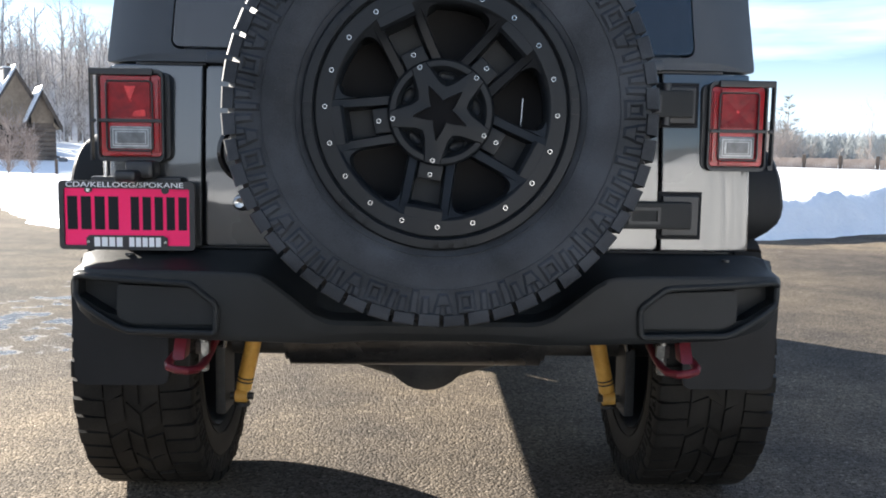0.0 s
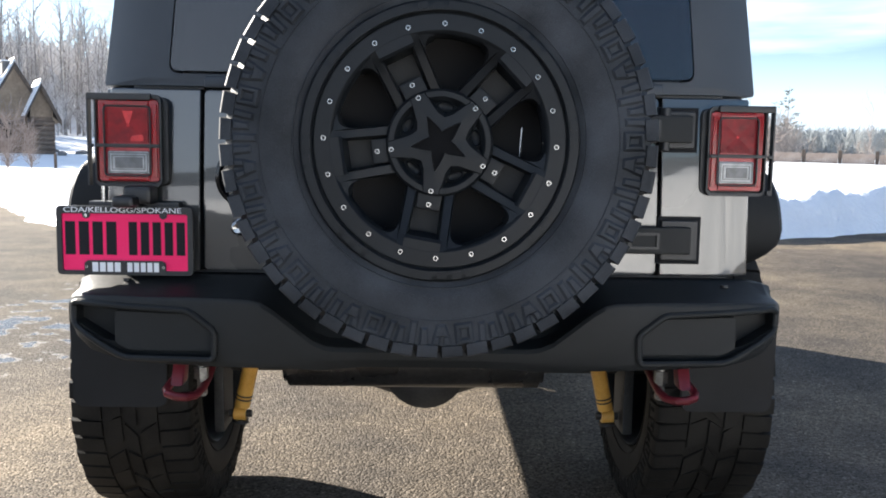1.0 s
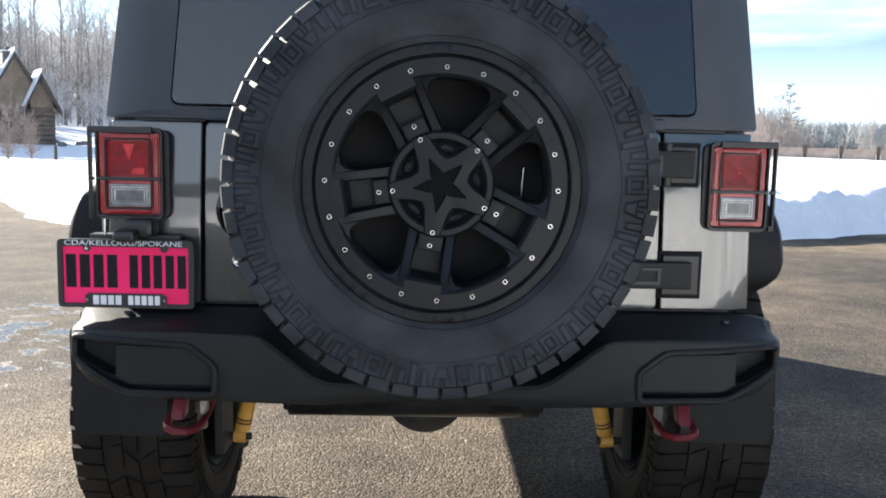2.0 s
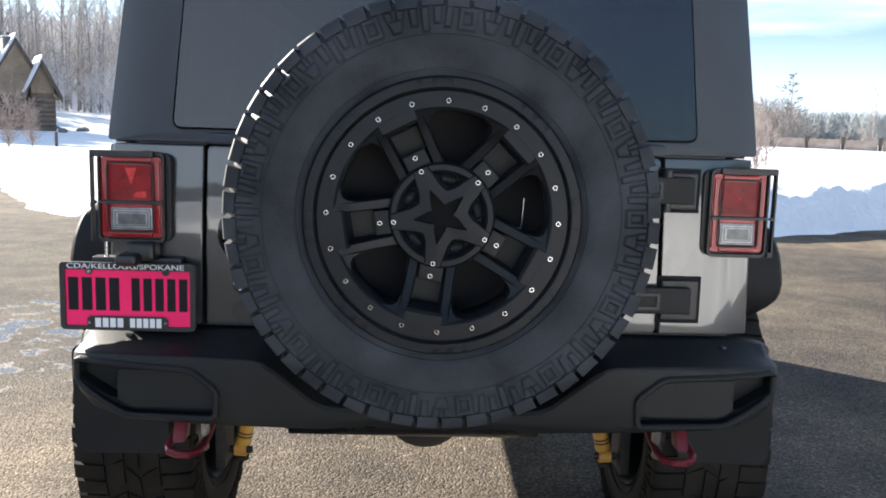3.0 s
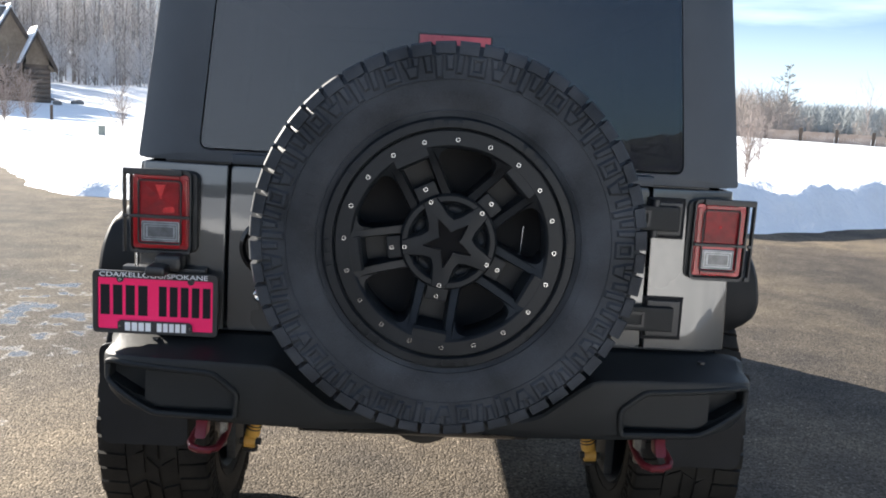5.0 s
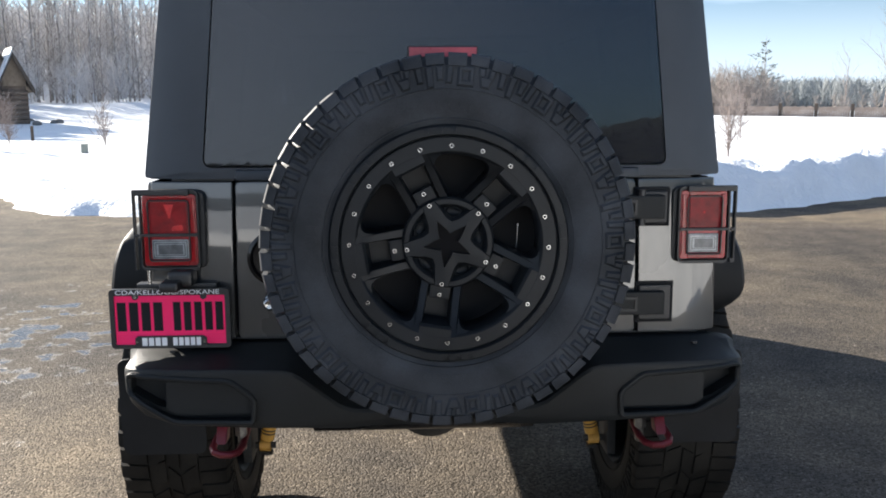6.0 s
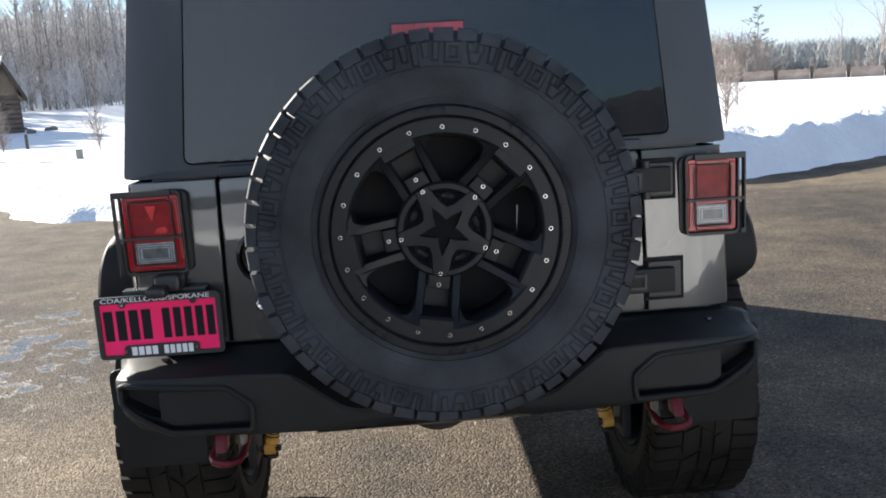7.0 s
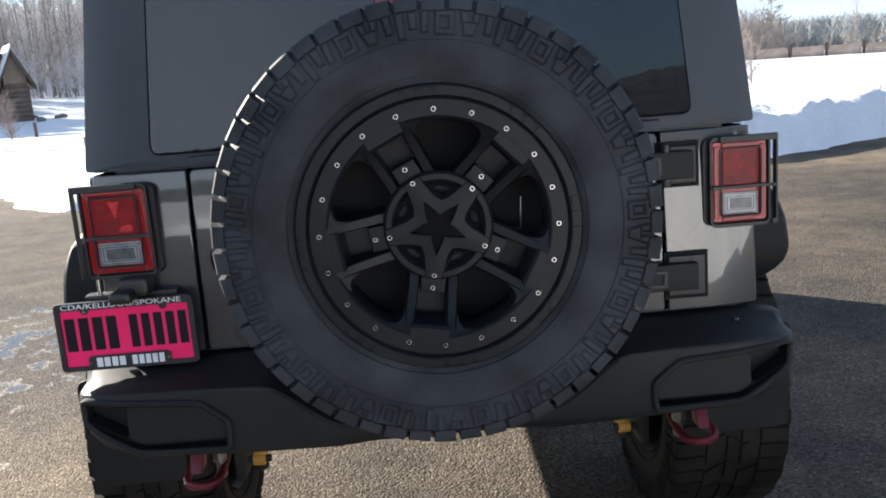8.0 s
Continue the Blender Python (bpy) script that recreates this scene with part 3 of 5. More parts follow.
def hardtop():
    outer = rounded([(-0.781, 1.220), (0.790, 1.220), (0.716, 1.80), (-0.707, 1.80)], 0.012, 4)
    inner = rounded([(-0.616, 1.2490), (0.6285, 1.2490), (0.582, 1.744), (-0.570, 1.744)], 0.027, 4)

    def dense(poly):
        """Points along the long edges, so that they follow the rounded corner of the shell."""
        out = []
        for (x0, z0), (x1, z1) in zip(poly, poly[1:] + poly[:1]):
            m = 16 if math.hypot(x1 - x0, z1 - z0) > 0.3 else 1
            out += [(x0 + (x1 - x0) * i / m, z0 + (z1 - z0) * i / m) for i in range(m)]
        return out
    outer, inner = dense(outer), dense(inner)
    bm = bmesh.new()
    loops = []
    for k in range(11):
        t = k / 9.1 if k < 10 else 1.0
        ring = []
        for (xi, zi), (xo, zo) in zip(inner, outer):
            x, z = xi + (xo - xi) * t, zi + (zo - zi) * t
            e = max(0.0, abs(x - 0.005) - 0.655 + 0.11 * (z - 1.22))
            ring.append(bm.verts.new((x, 0.012 + lean(z) + 2.6 * e * e + (0.003 if k == 10 else 0.0), z)))
        loops.append(ring)
    loops.append([bm.verts.new((x, 0.12 + lean(z), z)) for x, z in outer])
    loops.append([bm.verts.new((x, 0.12 + lean(z), z)) for x, z in inner])
    n = len(outer)
    for k in range(13):
        r0, r1 = loops[k], loops[(k + 1) % 13]
        for i in range(n):
            bm.faces.new((r0[i], r0[(i + 1) % n], r1[(i + 1) % n], r1[i]))
    bmesh.ops.recalc_face_normals(bm, faces=bm.faces)
    top = part("hardtop", bm, M_HARDTOP, car, "dark grey textured hard top")
    # ledge under the lifting glass
    part("glass_ledge", box(bmesh.new(), -0.53, 0.55, -0.004, 0.05, 1.2155, 1.243, 0.008), M_HARDTOP, top)
    # roof and sides, with side windows
    roof = part("roof", prism(bmesh.new(), [(0.155, 1.79), (0.165, 1.835), (0.25, 1.86), (2.45, 1.87), (2.52, 1.84), (2.52, 1.79)], -0.69, 0.69, "x", 0.02, 3), M_HARDTOP, top)
    for s in (-1, 1):
        bm = bmesh.new()
        for (a, b), (c, d) in (((0.102, 0.22), (1.2155, 1.79)), ((1.10, 1.20), (1.2155, 1.79)), ((1.95, 2.02), (1.2155, 1.79)), ((0.221, 2.45), (1.2155, 1.27)), ((0.221, 2.45), (1.70, 1.79))):
            prism(bm, [(s * (0.775 - 0.13 * (c - 1.2155)), c), (s * (0.735 - 0.13 * (c - 1.2155)), c), (s * (0.735 - 0.13 * (d - 1.2155)), d), (s * (0.775 - 0.13 * (d - 1.2155)), d)], a, b, "y")
        part("side_frame", bm, M_HARDTOP, top)
        bm = bmesh.new()
        prism(bm, [(s * 0.752, 1.26), (s * 0.748, 1.26), (s * 0.692, 1.71), (s * 0.696, 1.71)], 0.2, 2.46, "y")
        part("side_glass", bm, M_GLASS, top)
    # windscreen
    bm = bmesh.new()
    prism(bm, [(2.47, 1.84), (2.51, 1.84), (2.97, 1.236), (2.93, 1.236)], -0.66, 0.66, "x")
    part("windscreen", bm, M_GLASS, top)
    for s in (-1, 1):
        part("windscreen_pillar", prism(bmesh.new(), [(2.46, 1.85), (2.54, 1.85), (3.0, 1.236), (2.92, 1.236)], s * 0.661, s * 0.74, "x", 0.01), M_PAINT, top)
    # lifting rear glass with its dark border
    gl = rounded([(-0.609, 1.2545), (0.6215, 1.2545), (0.576, 1.75), (-0.564, 1.75)], 0.022, 5)
    gi = rounded([(-0.602, 1.262), (0.6145, 1.262), (0.570, 1.744), (-0.558, 1.744)], 0.02, 5)
    pane = bmesh.new()
    lo = [pane.verts.new((x, 0.002 + lean(z), z)) for x, z in gl]
    hi = [pane.verts.new((x, 0.007 + lean(z), z)) for x, z in gl]
    pane.faces.new(lo)
    pane.faces.new(list(reversed(hi)))
    for i in range(len(gl)):
        pane.faces.new((lo[i], hi[i], hi[(i + 1) % len(gl)], lo[(i + 1) % len(gl)]))
    bmesh.ops.recalc_face_normals(pane, faces=pane.faces)
    glass = part("rear_glass", pane, M_GLASS, car, "tinted lifting rear window")
    part("glass_border", ring_prism(bmesh.new(), gl, gi, 0.009, 0.012, lean), M_TRIM, glass)
    for x in (-0.391, -0.181):
        part("glass_hinge", box(bmesh.new(), x - 0.03, x + 0.03, -0.012, 0.02, 1.688, 1.78, 0.010), M_TRIM, glass)
    # dark cabin
    part("cabin_lining", box(bmesh.new(), -0.64, 0.64, 2.2, 2.24, 0.81, 1.75), M_SEAT, car)
    for s in (-1, 1):
        part("rear_seat", box(bmesh.new(), s * 0.32 - 0.25, s * 0.32 + 0.25, 1.1, 1.22, 0.85, 1.42, 0.04), M_SEAT, car)
        part("head_rest", box(bmesh.new(), s * 0.32 - 0.12, s * 0.32 + 0.12, 1.1, 1.19, 1.45, 1.62, 0.03), M_SEAT, car)


def tail_light(x0, x1, z0, z1, side, dx=0.0, dy=0.042):
    """side: -1 for the lamp whose open rod stands on the lesser x. dx, dy: where it sits on its panel."""
    # deep rounded housing, its flank seen on the tailgate side
    a, b = (x0 + 0.021, x1 - 0.020) if side < 0 else (x0 + 0.020, x1 - 0.021)
    h0, h1 = (a - 0.004, x1) if side < 0 else (x0, b + 0.004)
    lamp = part("tail_light", prism(bmesh.new(), rounded([(h0, z0 + 0.002), (h1, z0 + 0.002), (h1, z1 - 0.004), (h0, z1 - 0.004)], 0.022, 5), -0.056, 0.028, "y", 0.007, 3), M_TRIM, car, "red tail light behind a black metal guard")
    zb = z0 + 0.094
    # red body of the lens with ribs standing along its four sides
    part("red_surround", prism(bmesh.new(), rounded([(a, z0 + 0.012), (b, z0 + 0.012), (b, z1 - 0.012), (a, z1 - 0.012)], 0.010, 4), -0.068, -0.0565, "y", 0.002), M_LENS_BACK, lamp)
    for u0, u1, w0, w1 in ((a + 0.003, a + 0.017, z0 + 0.022, z1 - 0.022), (b - 0.017, b - 0.003, z0 + 0.022, z1 - 0.022), (a + 0.022, b - 0.022, z1 - 0.026, z1 - 0.014), (a + 0.022, b - 0.022, z0 + 0.014, z0 + 0.025)):
        part("red_lens_rib", box(bmesh.new(), u0, u1, -0.0735, -0.0685, w0, w1, 0.0022), M_LENS, lamp)
    # upper lens: a shallow dish of facets behind, a bulb in its middle
    u0, u1, w0, w1 = a + 0.024, b - 0.024, zb + 0.008, z1 - 0.032
    um, wm = (u0 + u1) / 2, (w0 + w1) / 2
    bm = bmesh.new()
    rim_pts = [(u0, w0), (um, w0), (u1, w0), (u1, wm), (u1, w1), (um, w1), (u0, w1), (u0, wm)]
    low = [bm.verts.new((x, -0.0725, z)) for x, z in rim_pts]
    mid = [bm.verts.new((x + (um - x) * 0.5, -0.0719 - (0.0004 if k % 2 else 0.0), z + (wm - z) * 0.5)) for k, (x, z) in enumerate(rim_pts)]
    eye = bm.verts.new((um, -0.0715, wm))
    base = [bm.verts.new((x, -0.0684, z)) for x, z in rim_pts]
    for k in range(8):
        n = (k + 1) % 8
        bm.faces.new((low[k], low[n], mid[n], mid[k]))
        bm.faces.new((mid[k], mid[n], eye))
        bm.faces.new((base[k], base[n], low[n], low[k]))
    bmesh.ops.recalc_face_normals(bm, faces=bm.faces)
    part("upper_lens", bm, M_LENS_DARK, lamp, smooth=False)
    # sun's gleam round the bulb built as brighter red wedges, in the sunward lamp only
    if side < 0:
        part("reflector_wedge", prism(bmesh.new(), [(um - 0.003, wm + 0.004), (um + 0.003, wm + 0.004), (um + 0.013, w1 - 0.006), (um - 0.013, w1 - 0.006)], -0.0732, -0.0721, "y", 0.0004), M_REFLECTOR, lamp)
        part("reflector_wedge", prism(bmesh.new(), rounded([(um + 0.004, w0 + 0.003), (um + 0.036, w0 + 0.003), (um + 0.034, w0 + 0.019), (um + 0.008, w0 + 0.015)], 0.005, 3), -0.0732, -0.0721, "y", 0.0004), M_REFLECTOR, lamp)
    part("bulb", bmesh_bulb(um, -0.0725, wm), M_REFLECTOR, lamp)
    # reversing lens: pale stepped frame round a grey window
    l0, l1, k0, k1 = a + 0.022, b - 0.022, z0 + 0.030, zb - 0.012
    part("reversing_lens", box(bmesh.new(), l0, l1, -0.0735, -0.0685, k0, k1, 0.003), M_CLEAR, lamp, "clear reversing lens")
    for q in (0.003, 0.009):
        part("lens_step", ring_prism(bmesh.new(), [(l0 + q, k0 + q), (l1 - q, k0 + q), (l1 - q, k1 - q), (l0 + q, k1 - q)], [(l0 + q + 0.0022, k0 + q + 0.0022), (l1 - q - 0.0022, k0 + q + 0.0022), (l1 - q - 0.0022, k1 - q - 0.0022), (l0 + q + 0.0022, k1 - q - 0.0022)], -0.0750, -0.0736), M_BULB, lamp)
    part("bulb_window", box(bmesh.new(), l0 + 0.017, l1 - 0.015, -0.0752, -0.0736, k0 + 0.013, k1 - 0.014, 0.0005), M_BULB, lamp)
    # guard: a rim of flat bar at the housing's edge, an inner frame of thin bar, a cross bar and an open outer rod
    rim = rounded([(a - 0.007, z0), (b + 0.007, z0), (b + 0.007, z1), (a - 0.007, z1)], 0.018, 5)
    hole = rounded([(a - 0.003, z0 + 0.008), (b + 0.003, z0 + 0.008), (b + 0.003, z1 - 0.009), (a - 0.003, z1 - 0.009)], 0.012, 5)
    part("guard_frame", ring_prism(bmesh.new(), rim, hole, -0.074, -0.057), M_TRIM, lamp, "black steel lamp guard")
    inner = rounded([(a + 0.017, z0 + 0.026), (b - 0.017, z0 + 0.026), (b - 0.017, z1 - 0.027), (a + 0.017, z1 - 0.027)], 0.010, 5)
    part("guard_loop", tube(bmesh.new(), [(x, -0.0785, z) for x, z in inner], 0.0022, 8, True), M_TRIM, lamp)
    part("guard_bar", box(bmesh.new(), a - 0.004, b + 0.004, -0.0835, -0.0775, zb - 0.0035, zb + 0.0045, 0.0015), M_TRIM, lamp)
    ox = x0 if side < 0 else x1
    part("guard_rod", box(bmesh.new(), min(ox, ox - side * 0.005), max(ox, ox - side * 0.005), -0.084, -0.064, z0 + 0.003, z1 - 0.001, 0.0018), M_TRIM, lamp)
    for zz, zt in ((zb, 0.004),) if side < 0 else ((z0 + 0.009, 0.006), (zb, 0.004)):
        inn = a - 0.008 if side < 0 else b + 0.008
        part("guard_arm", box(bmesh.new(), min(ox - side * 0.003, inn), max(ox - side * 0.003, inn), -0.0845, -0.074, zz - zt, zz + zt, 0.0015), M_TRIM, lamp)
    end = b - 0.014 if side < 0 else a + 0.014
    part("guard_top", box(bmesh.new(), min(ox, end), max(ox, end), -0.0842, -0.0741, z1 - 0.014, z1 + 0.002, 0.003), M_TRIM, lamp)
    lamp.matrix_local = pose(dx, dy, 0)
    return lamp


def bmesh_bulb(x, y, z):
    bm = bmesh.new()
    bmesh.ops.create_uvsphere(bm, u_segments=12, v_segments=8, radius=0.006, matrix=Matrix.Translation((x, y + 0.0035, z)) @ Matrix.Diagonal((1, 0.6, 1, 1)))
    return bm


def hinges():
    # near-black plates that show as a thin outline round each hinge
    part("hinge_gasket", box(bmesh.new(), 0.5370, 0.6350, -0.0045, 0.03, 1.084, 1.189, 0.0005), M_VOID, car)
    part("hinge_gasket", box(bmesh.new(), 0.5480, 0.6530, -0.0045, 0.02, 0.816, 0.931, 0.0005), M_VOID, car)
    up = part("tailgate_hinge", box(bmesh.new(), 0.545, 0.626, -0.014, 0.028, 1.093, 1.180, 0.005), M_TRIM, car, "dark hinge with a raised arm")
    part("hinge_arm", box(bmesh.new(), 0.44, 0.616, -0.034, -0.0145, 1.106, 1.170, 0.006), M_PLASTIC, up)
    part("hinge_pin", rod(bmesh.new(), (0.552, -0.020, 1.088), (0.552, -0.020, 1.186), 0.012), M_TRIM, up)
    lo = part("tailgate_hinge", box(bmesh.new(), 0.556, 0.644, -0.014, 0.018, 0.825, 0.922, 0.005), M_TRIM, car)
    part("hinge_arm", box(bmesh.new(), 0.36, 0.623, -0.034, -0.0145, 0.842, 0.907, 0.006), M_PLASTIC, lo)
    part("arm_recess", ring_prism(bmesh.new(), [(0.47, 0.854), (0.546, 0.854), (0.546, 0.894), (0.47, 0.894)], [(0.478, 0.861), (0.539, 0.861), (0.539, 0.887), (0.478, 0.887)], -0.0385, -0.0345), M_TRIM, lo)
    part("arm_recess", ring_prism(bmesh.new(), [(0.46, 1.118), (0.538, 1.118), (0.538, 1.158), (0.46, 1.158)], [(0.468, 1.125), (0.531, 1.125), (0.531, 1.151), (0.468, 1.151)], -0.0385, -0.0345), M_TRIM, up)
    # round handle recess and key lock on the tailgate
    h = part("gate_handle", lathe(bmesh.new(), [(0.075, -0.004), (0.075, -0.018), (0.066, -0.022), (0.060, -0.012), (0.001, -0.010)], 40, False), M_GLOSS, car, "round black tailgate handle recess")
    h.matrix_local = pose(-0.428, 0, 1.01)
    k = part("key_lock", lathe(bmesh.new(), [(0.020, -0.0025), (0.020, -0.030), (0.016, -0.034), (0.016, -0.056), (0.011, -0.060), (0.001, -0.058)], 24, False), M_STEEL, car, "bright metal key lock")
    k.matrix_local = pose(-0.443, 0, 0.893)


def bumper():
    xs = [-0.840, -0.835, -0.822, -0.80, -0.76, -0.70, -0.62, -0.54, -0.46, -0.40, -0.374, -0.349, -0.31, -0.259, -0.229, -0.204, -0.14, -0.08, 0.02, 0.12, 0.19, 0.226, 0.251, 0.281, 0.33, 0.371, 0.396, 0.421, 0.50, 0.58, 0.66, 0.72, 0.765, 0.80, 0.822, 0.837, 0.842]
    bm = bmesh.new()
    rings = []
    for x in xs:
        ax = abs(x - 0.0015)
        u = abs(x - 0.011)
        top = float(np.interp(u, [0.0, 0.215, 0.24, 0.27, 0.36, 0.385, 0.41, 0.5], [0.640, 0.640, 0.643, 0.655, 0.725, 0.740, 0.746, 0.749]))
        back = float(np.interp(u, [0.0, 0.24, 0.36], [0.705, 0.730, 0.778]))
        bot = float(np.interp(ax, [0, 0.16, 0.24, 0.46, 0.67, 0.75, 0.82], [0.586, 0.586, 0.578, 0.583, 0.590, 0.606, 0.644]))
        fy = float(np.interp(ax, [0, 0.45, 0.66, 0.76, 0.80, 0.822, 0.835, 0.84], [-0.165, -0.165, -0.155, -0.138, -0.115, -0.085, -0.045, -0.015]))
        e = float(np.interp(ax, [0.75, 0.80, 0.822, 0.835, 0.84], [0, 0.006, 0.014, 0.026, 0.036]))
        top, bot, back = top - e, bot + e, back - 0.8 * e
        r = 0.022
        sec = [(0.028, back), (-0.03, back), (fy + 0.055, top + 0.008), (fy + 0.014, top + 0.001), (fy + 0.005, top - 0.003), (fy, top - 0.012), (fy + 0.002, (top + bot) / 2), (fy + 0.004, bot + r), (fy + 0.012, bot + 0.006), (fy + r + 0.014, bot), (0.028, bot + 0.01)]
        if fy > -0.11:
            sec = [(max(yy, fy * 0.5) if k in (2,) else yy, zz) for k, (yy, zz) in enumerate(sec)]
            sec[1] = (max(-0.03, fy + 0.07), back)
            sec[1] = (min(sec[1][0], 0.02), back)
        rings.append([bm.verts.new((x, yy, zz)) for yy, zz in sec])
    for r0, r1 in zip(rings, rings[1:]):
        for j in range(len(r0)):
            k = (j + 1) % len(r0)
            bm.faces.new((r0[j], r0[k], r1[k], r1[j]))
    bm.faces.new(rings[0])
    bm.faces.new(list(reversed(rings[-1])))
    bmesh.ops.recalc_face_normals(bm, faces=bm.faces)
    bum = part("rear_bumper", bm, M_PLASTIC, None, "matte black steel rear bumper with recessed end pockets")
    pocket = [(0.476, 0.607), (0.473, 0.672), (0.532, 0.718), (0.790, 0.730), (0.802, 0.723), (0.802, 0.678), (0.725, 0.632), (0.692, 0.615), (0.672, 0.609)]
    cutters = []
    for s in (-1, 1):
        c = new("cutter", bpy.data.meshes.new("cutter"))
        b2 = prism(bmesh.new(), rounded([(s * x, z) for x, z in pocket], 0.012, 3), -0.25, -0.118)
        bmesh.ops.recalc_face_normals(b2, faces=b2.faces)
        b2.to_mesh(c.data)
        b2.free()
        cutters.append(c)
        c = new("cutter", bpy.data.meshes.new("cutter"))
        b2 = prism(bmesh.new(), [(s * 0.700, 0.636), (s * 0.700, 0.718), (s * 0.796, 0.722), (s * 0.796, 0.684), (s * 0.730, 0.642)], -0.13, -0.070)
        bmesh.ops.recalc_face_normals(b2, faces=b2.faces)
        b2.to_mesh(c.data)
        b2.free()
        cutters.append(c)
    bpy.context.view_layer.update()
    cut(bum, *cutters)
    bum.data.polygons.foreach_set("use_smooth", [True] * len(bum.data.polygons))
    bum.data.set_sharp_from_angle(angle=radians(32))
    level_normals(bum.data)
    bum.parent = car

    def front(x):
        return float(np.interp(abs(x), [0, 0.45, 0.66, 0.76, 0.80, 0.822], [-0.165, -0.165, -0.155, -0.138, -0.115, -0.085]))
    for s in (-1, 1):
        line = []
        rp = rounded(pocket, 0.014, 4)
        for i, (x, z) in enumerate(rp):
            x2, z2 = rp[(i + 1) % len(rp)]
            n = max(1, int(math.hypot(x2 - x, z2 - z) / 0.03))
            for k in range(n):
                xx, zz = x + (x2 - x) * k / n, z + (z2 - z) * k / n
                line.append((s * xx, front(xx) - 0.001, zz))
        part("pocket_rim", tube(bmesh.new(), line, 0.0075, 8, True), M_PLASTIC, bum)
        part("pocket_plate", prism(bmesh.new(), rounded([(s * x, z) for x, z in [(0.486, 0.620), (0.484, 0.667), (0.537, 0.705), (0.702, 0.712), (0.704, 0.640), (0.690, 0.629), (0.672, 0.621)]], 0.008, 3), -0.137, -0.112, "y", 0.003), M_PLASTIC, bum)
        # bolt holes on the upper face
        part("bumper_bolt", rod(bmesh.new(), (s * 0.70, -0.055, 0.768), (s * 0.70, -0.055, 0.774), 0.009), M_TRIM, bum)
    return bum


def recovery_hook(x, s):
    """Red closed loop of forged bar under the bumper, bolted up to the frame."""
    loop = [(-0.030, 0.02, 0.548), (-0.035, -0.06, 0.532), (-0.036, -0.115, 0.523), (-0.029, -0.150, 0.520), (-0.008, -0.171, 0.521), (0.022, -0.178, 0.525), (0.044, -0.172, 0.530), (0.053, -0.154, 0.534), (0.052, -0.11, 0.541), (0.042, -0.04, 0.553)]
    h = part("recovery_hook", tube(bmesh.new(), [(x + s * (0.010 + 0.78 * a), b + 0.010, c) for a, b, c in loop], 0.0095, 10), M_RED, car, "red recovery hook")
    part("hook_post", prism(bmesh.new(), [(-0.135, 0.538), (-0.085, 0.540), (-0.060, 0.60), (-0.098, 0.60)], x + s * 0.018, x + s * 0.047, "x", 0.006), M_RED, h)
    part("hook_bolt", rod(bmesh.new(), (x - 0.010 * s, -0.075, 0.500), (x - 0.010 * s, -0.075, 0.60), 0.010, n=12), M_DULL_STEEL, h)
    for z0, z1, r in ((0.542, 0.570, 0.017), (0.503, 0.516, 0.014)):
        part("hook_nut", rod(bmesh.new(), (x - 0.010 * s, -0.075, z0), (x - 0.010 * s, -0.075, z1), r, n=6), M_DULL_STEEL, h)
    part("hook_plate", box(bmesh.new(), x - 0.06, x + 0.06, -0.06, 0.06, 0.574, 0.59, 0.004), M_CHASSIS, h)


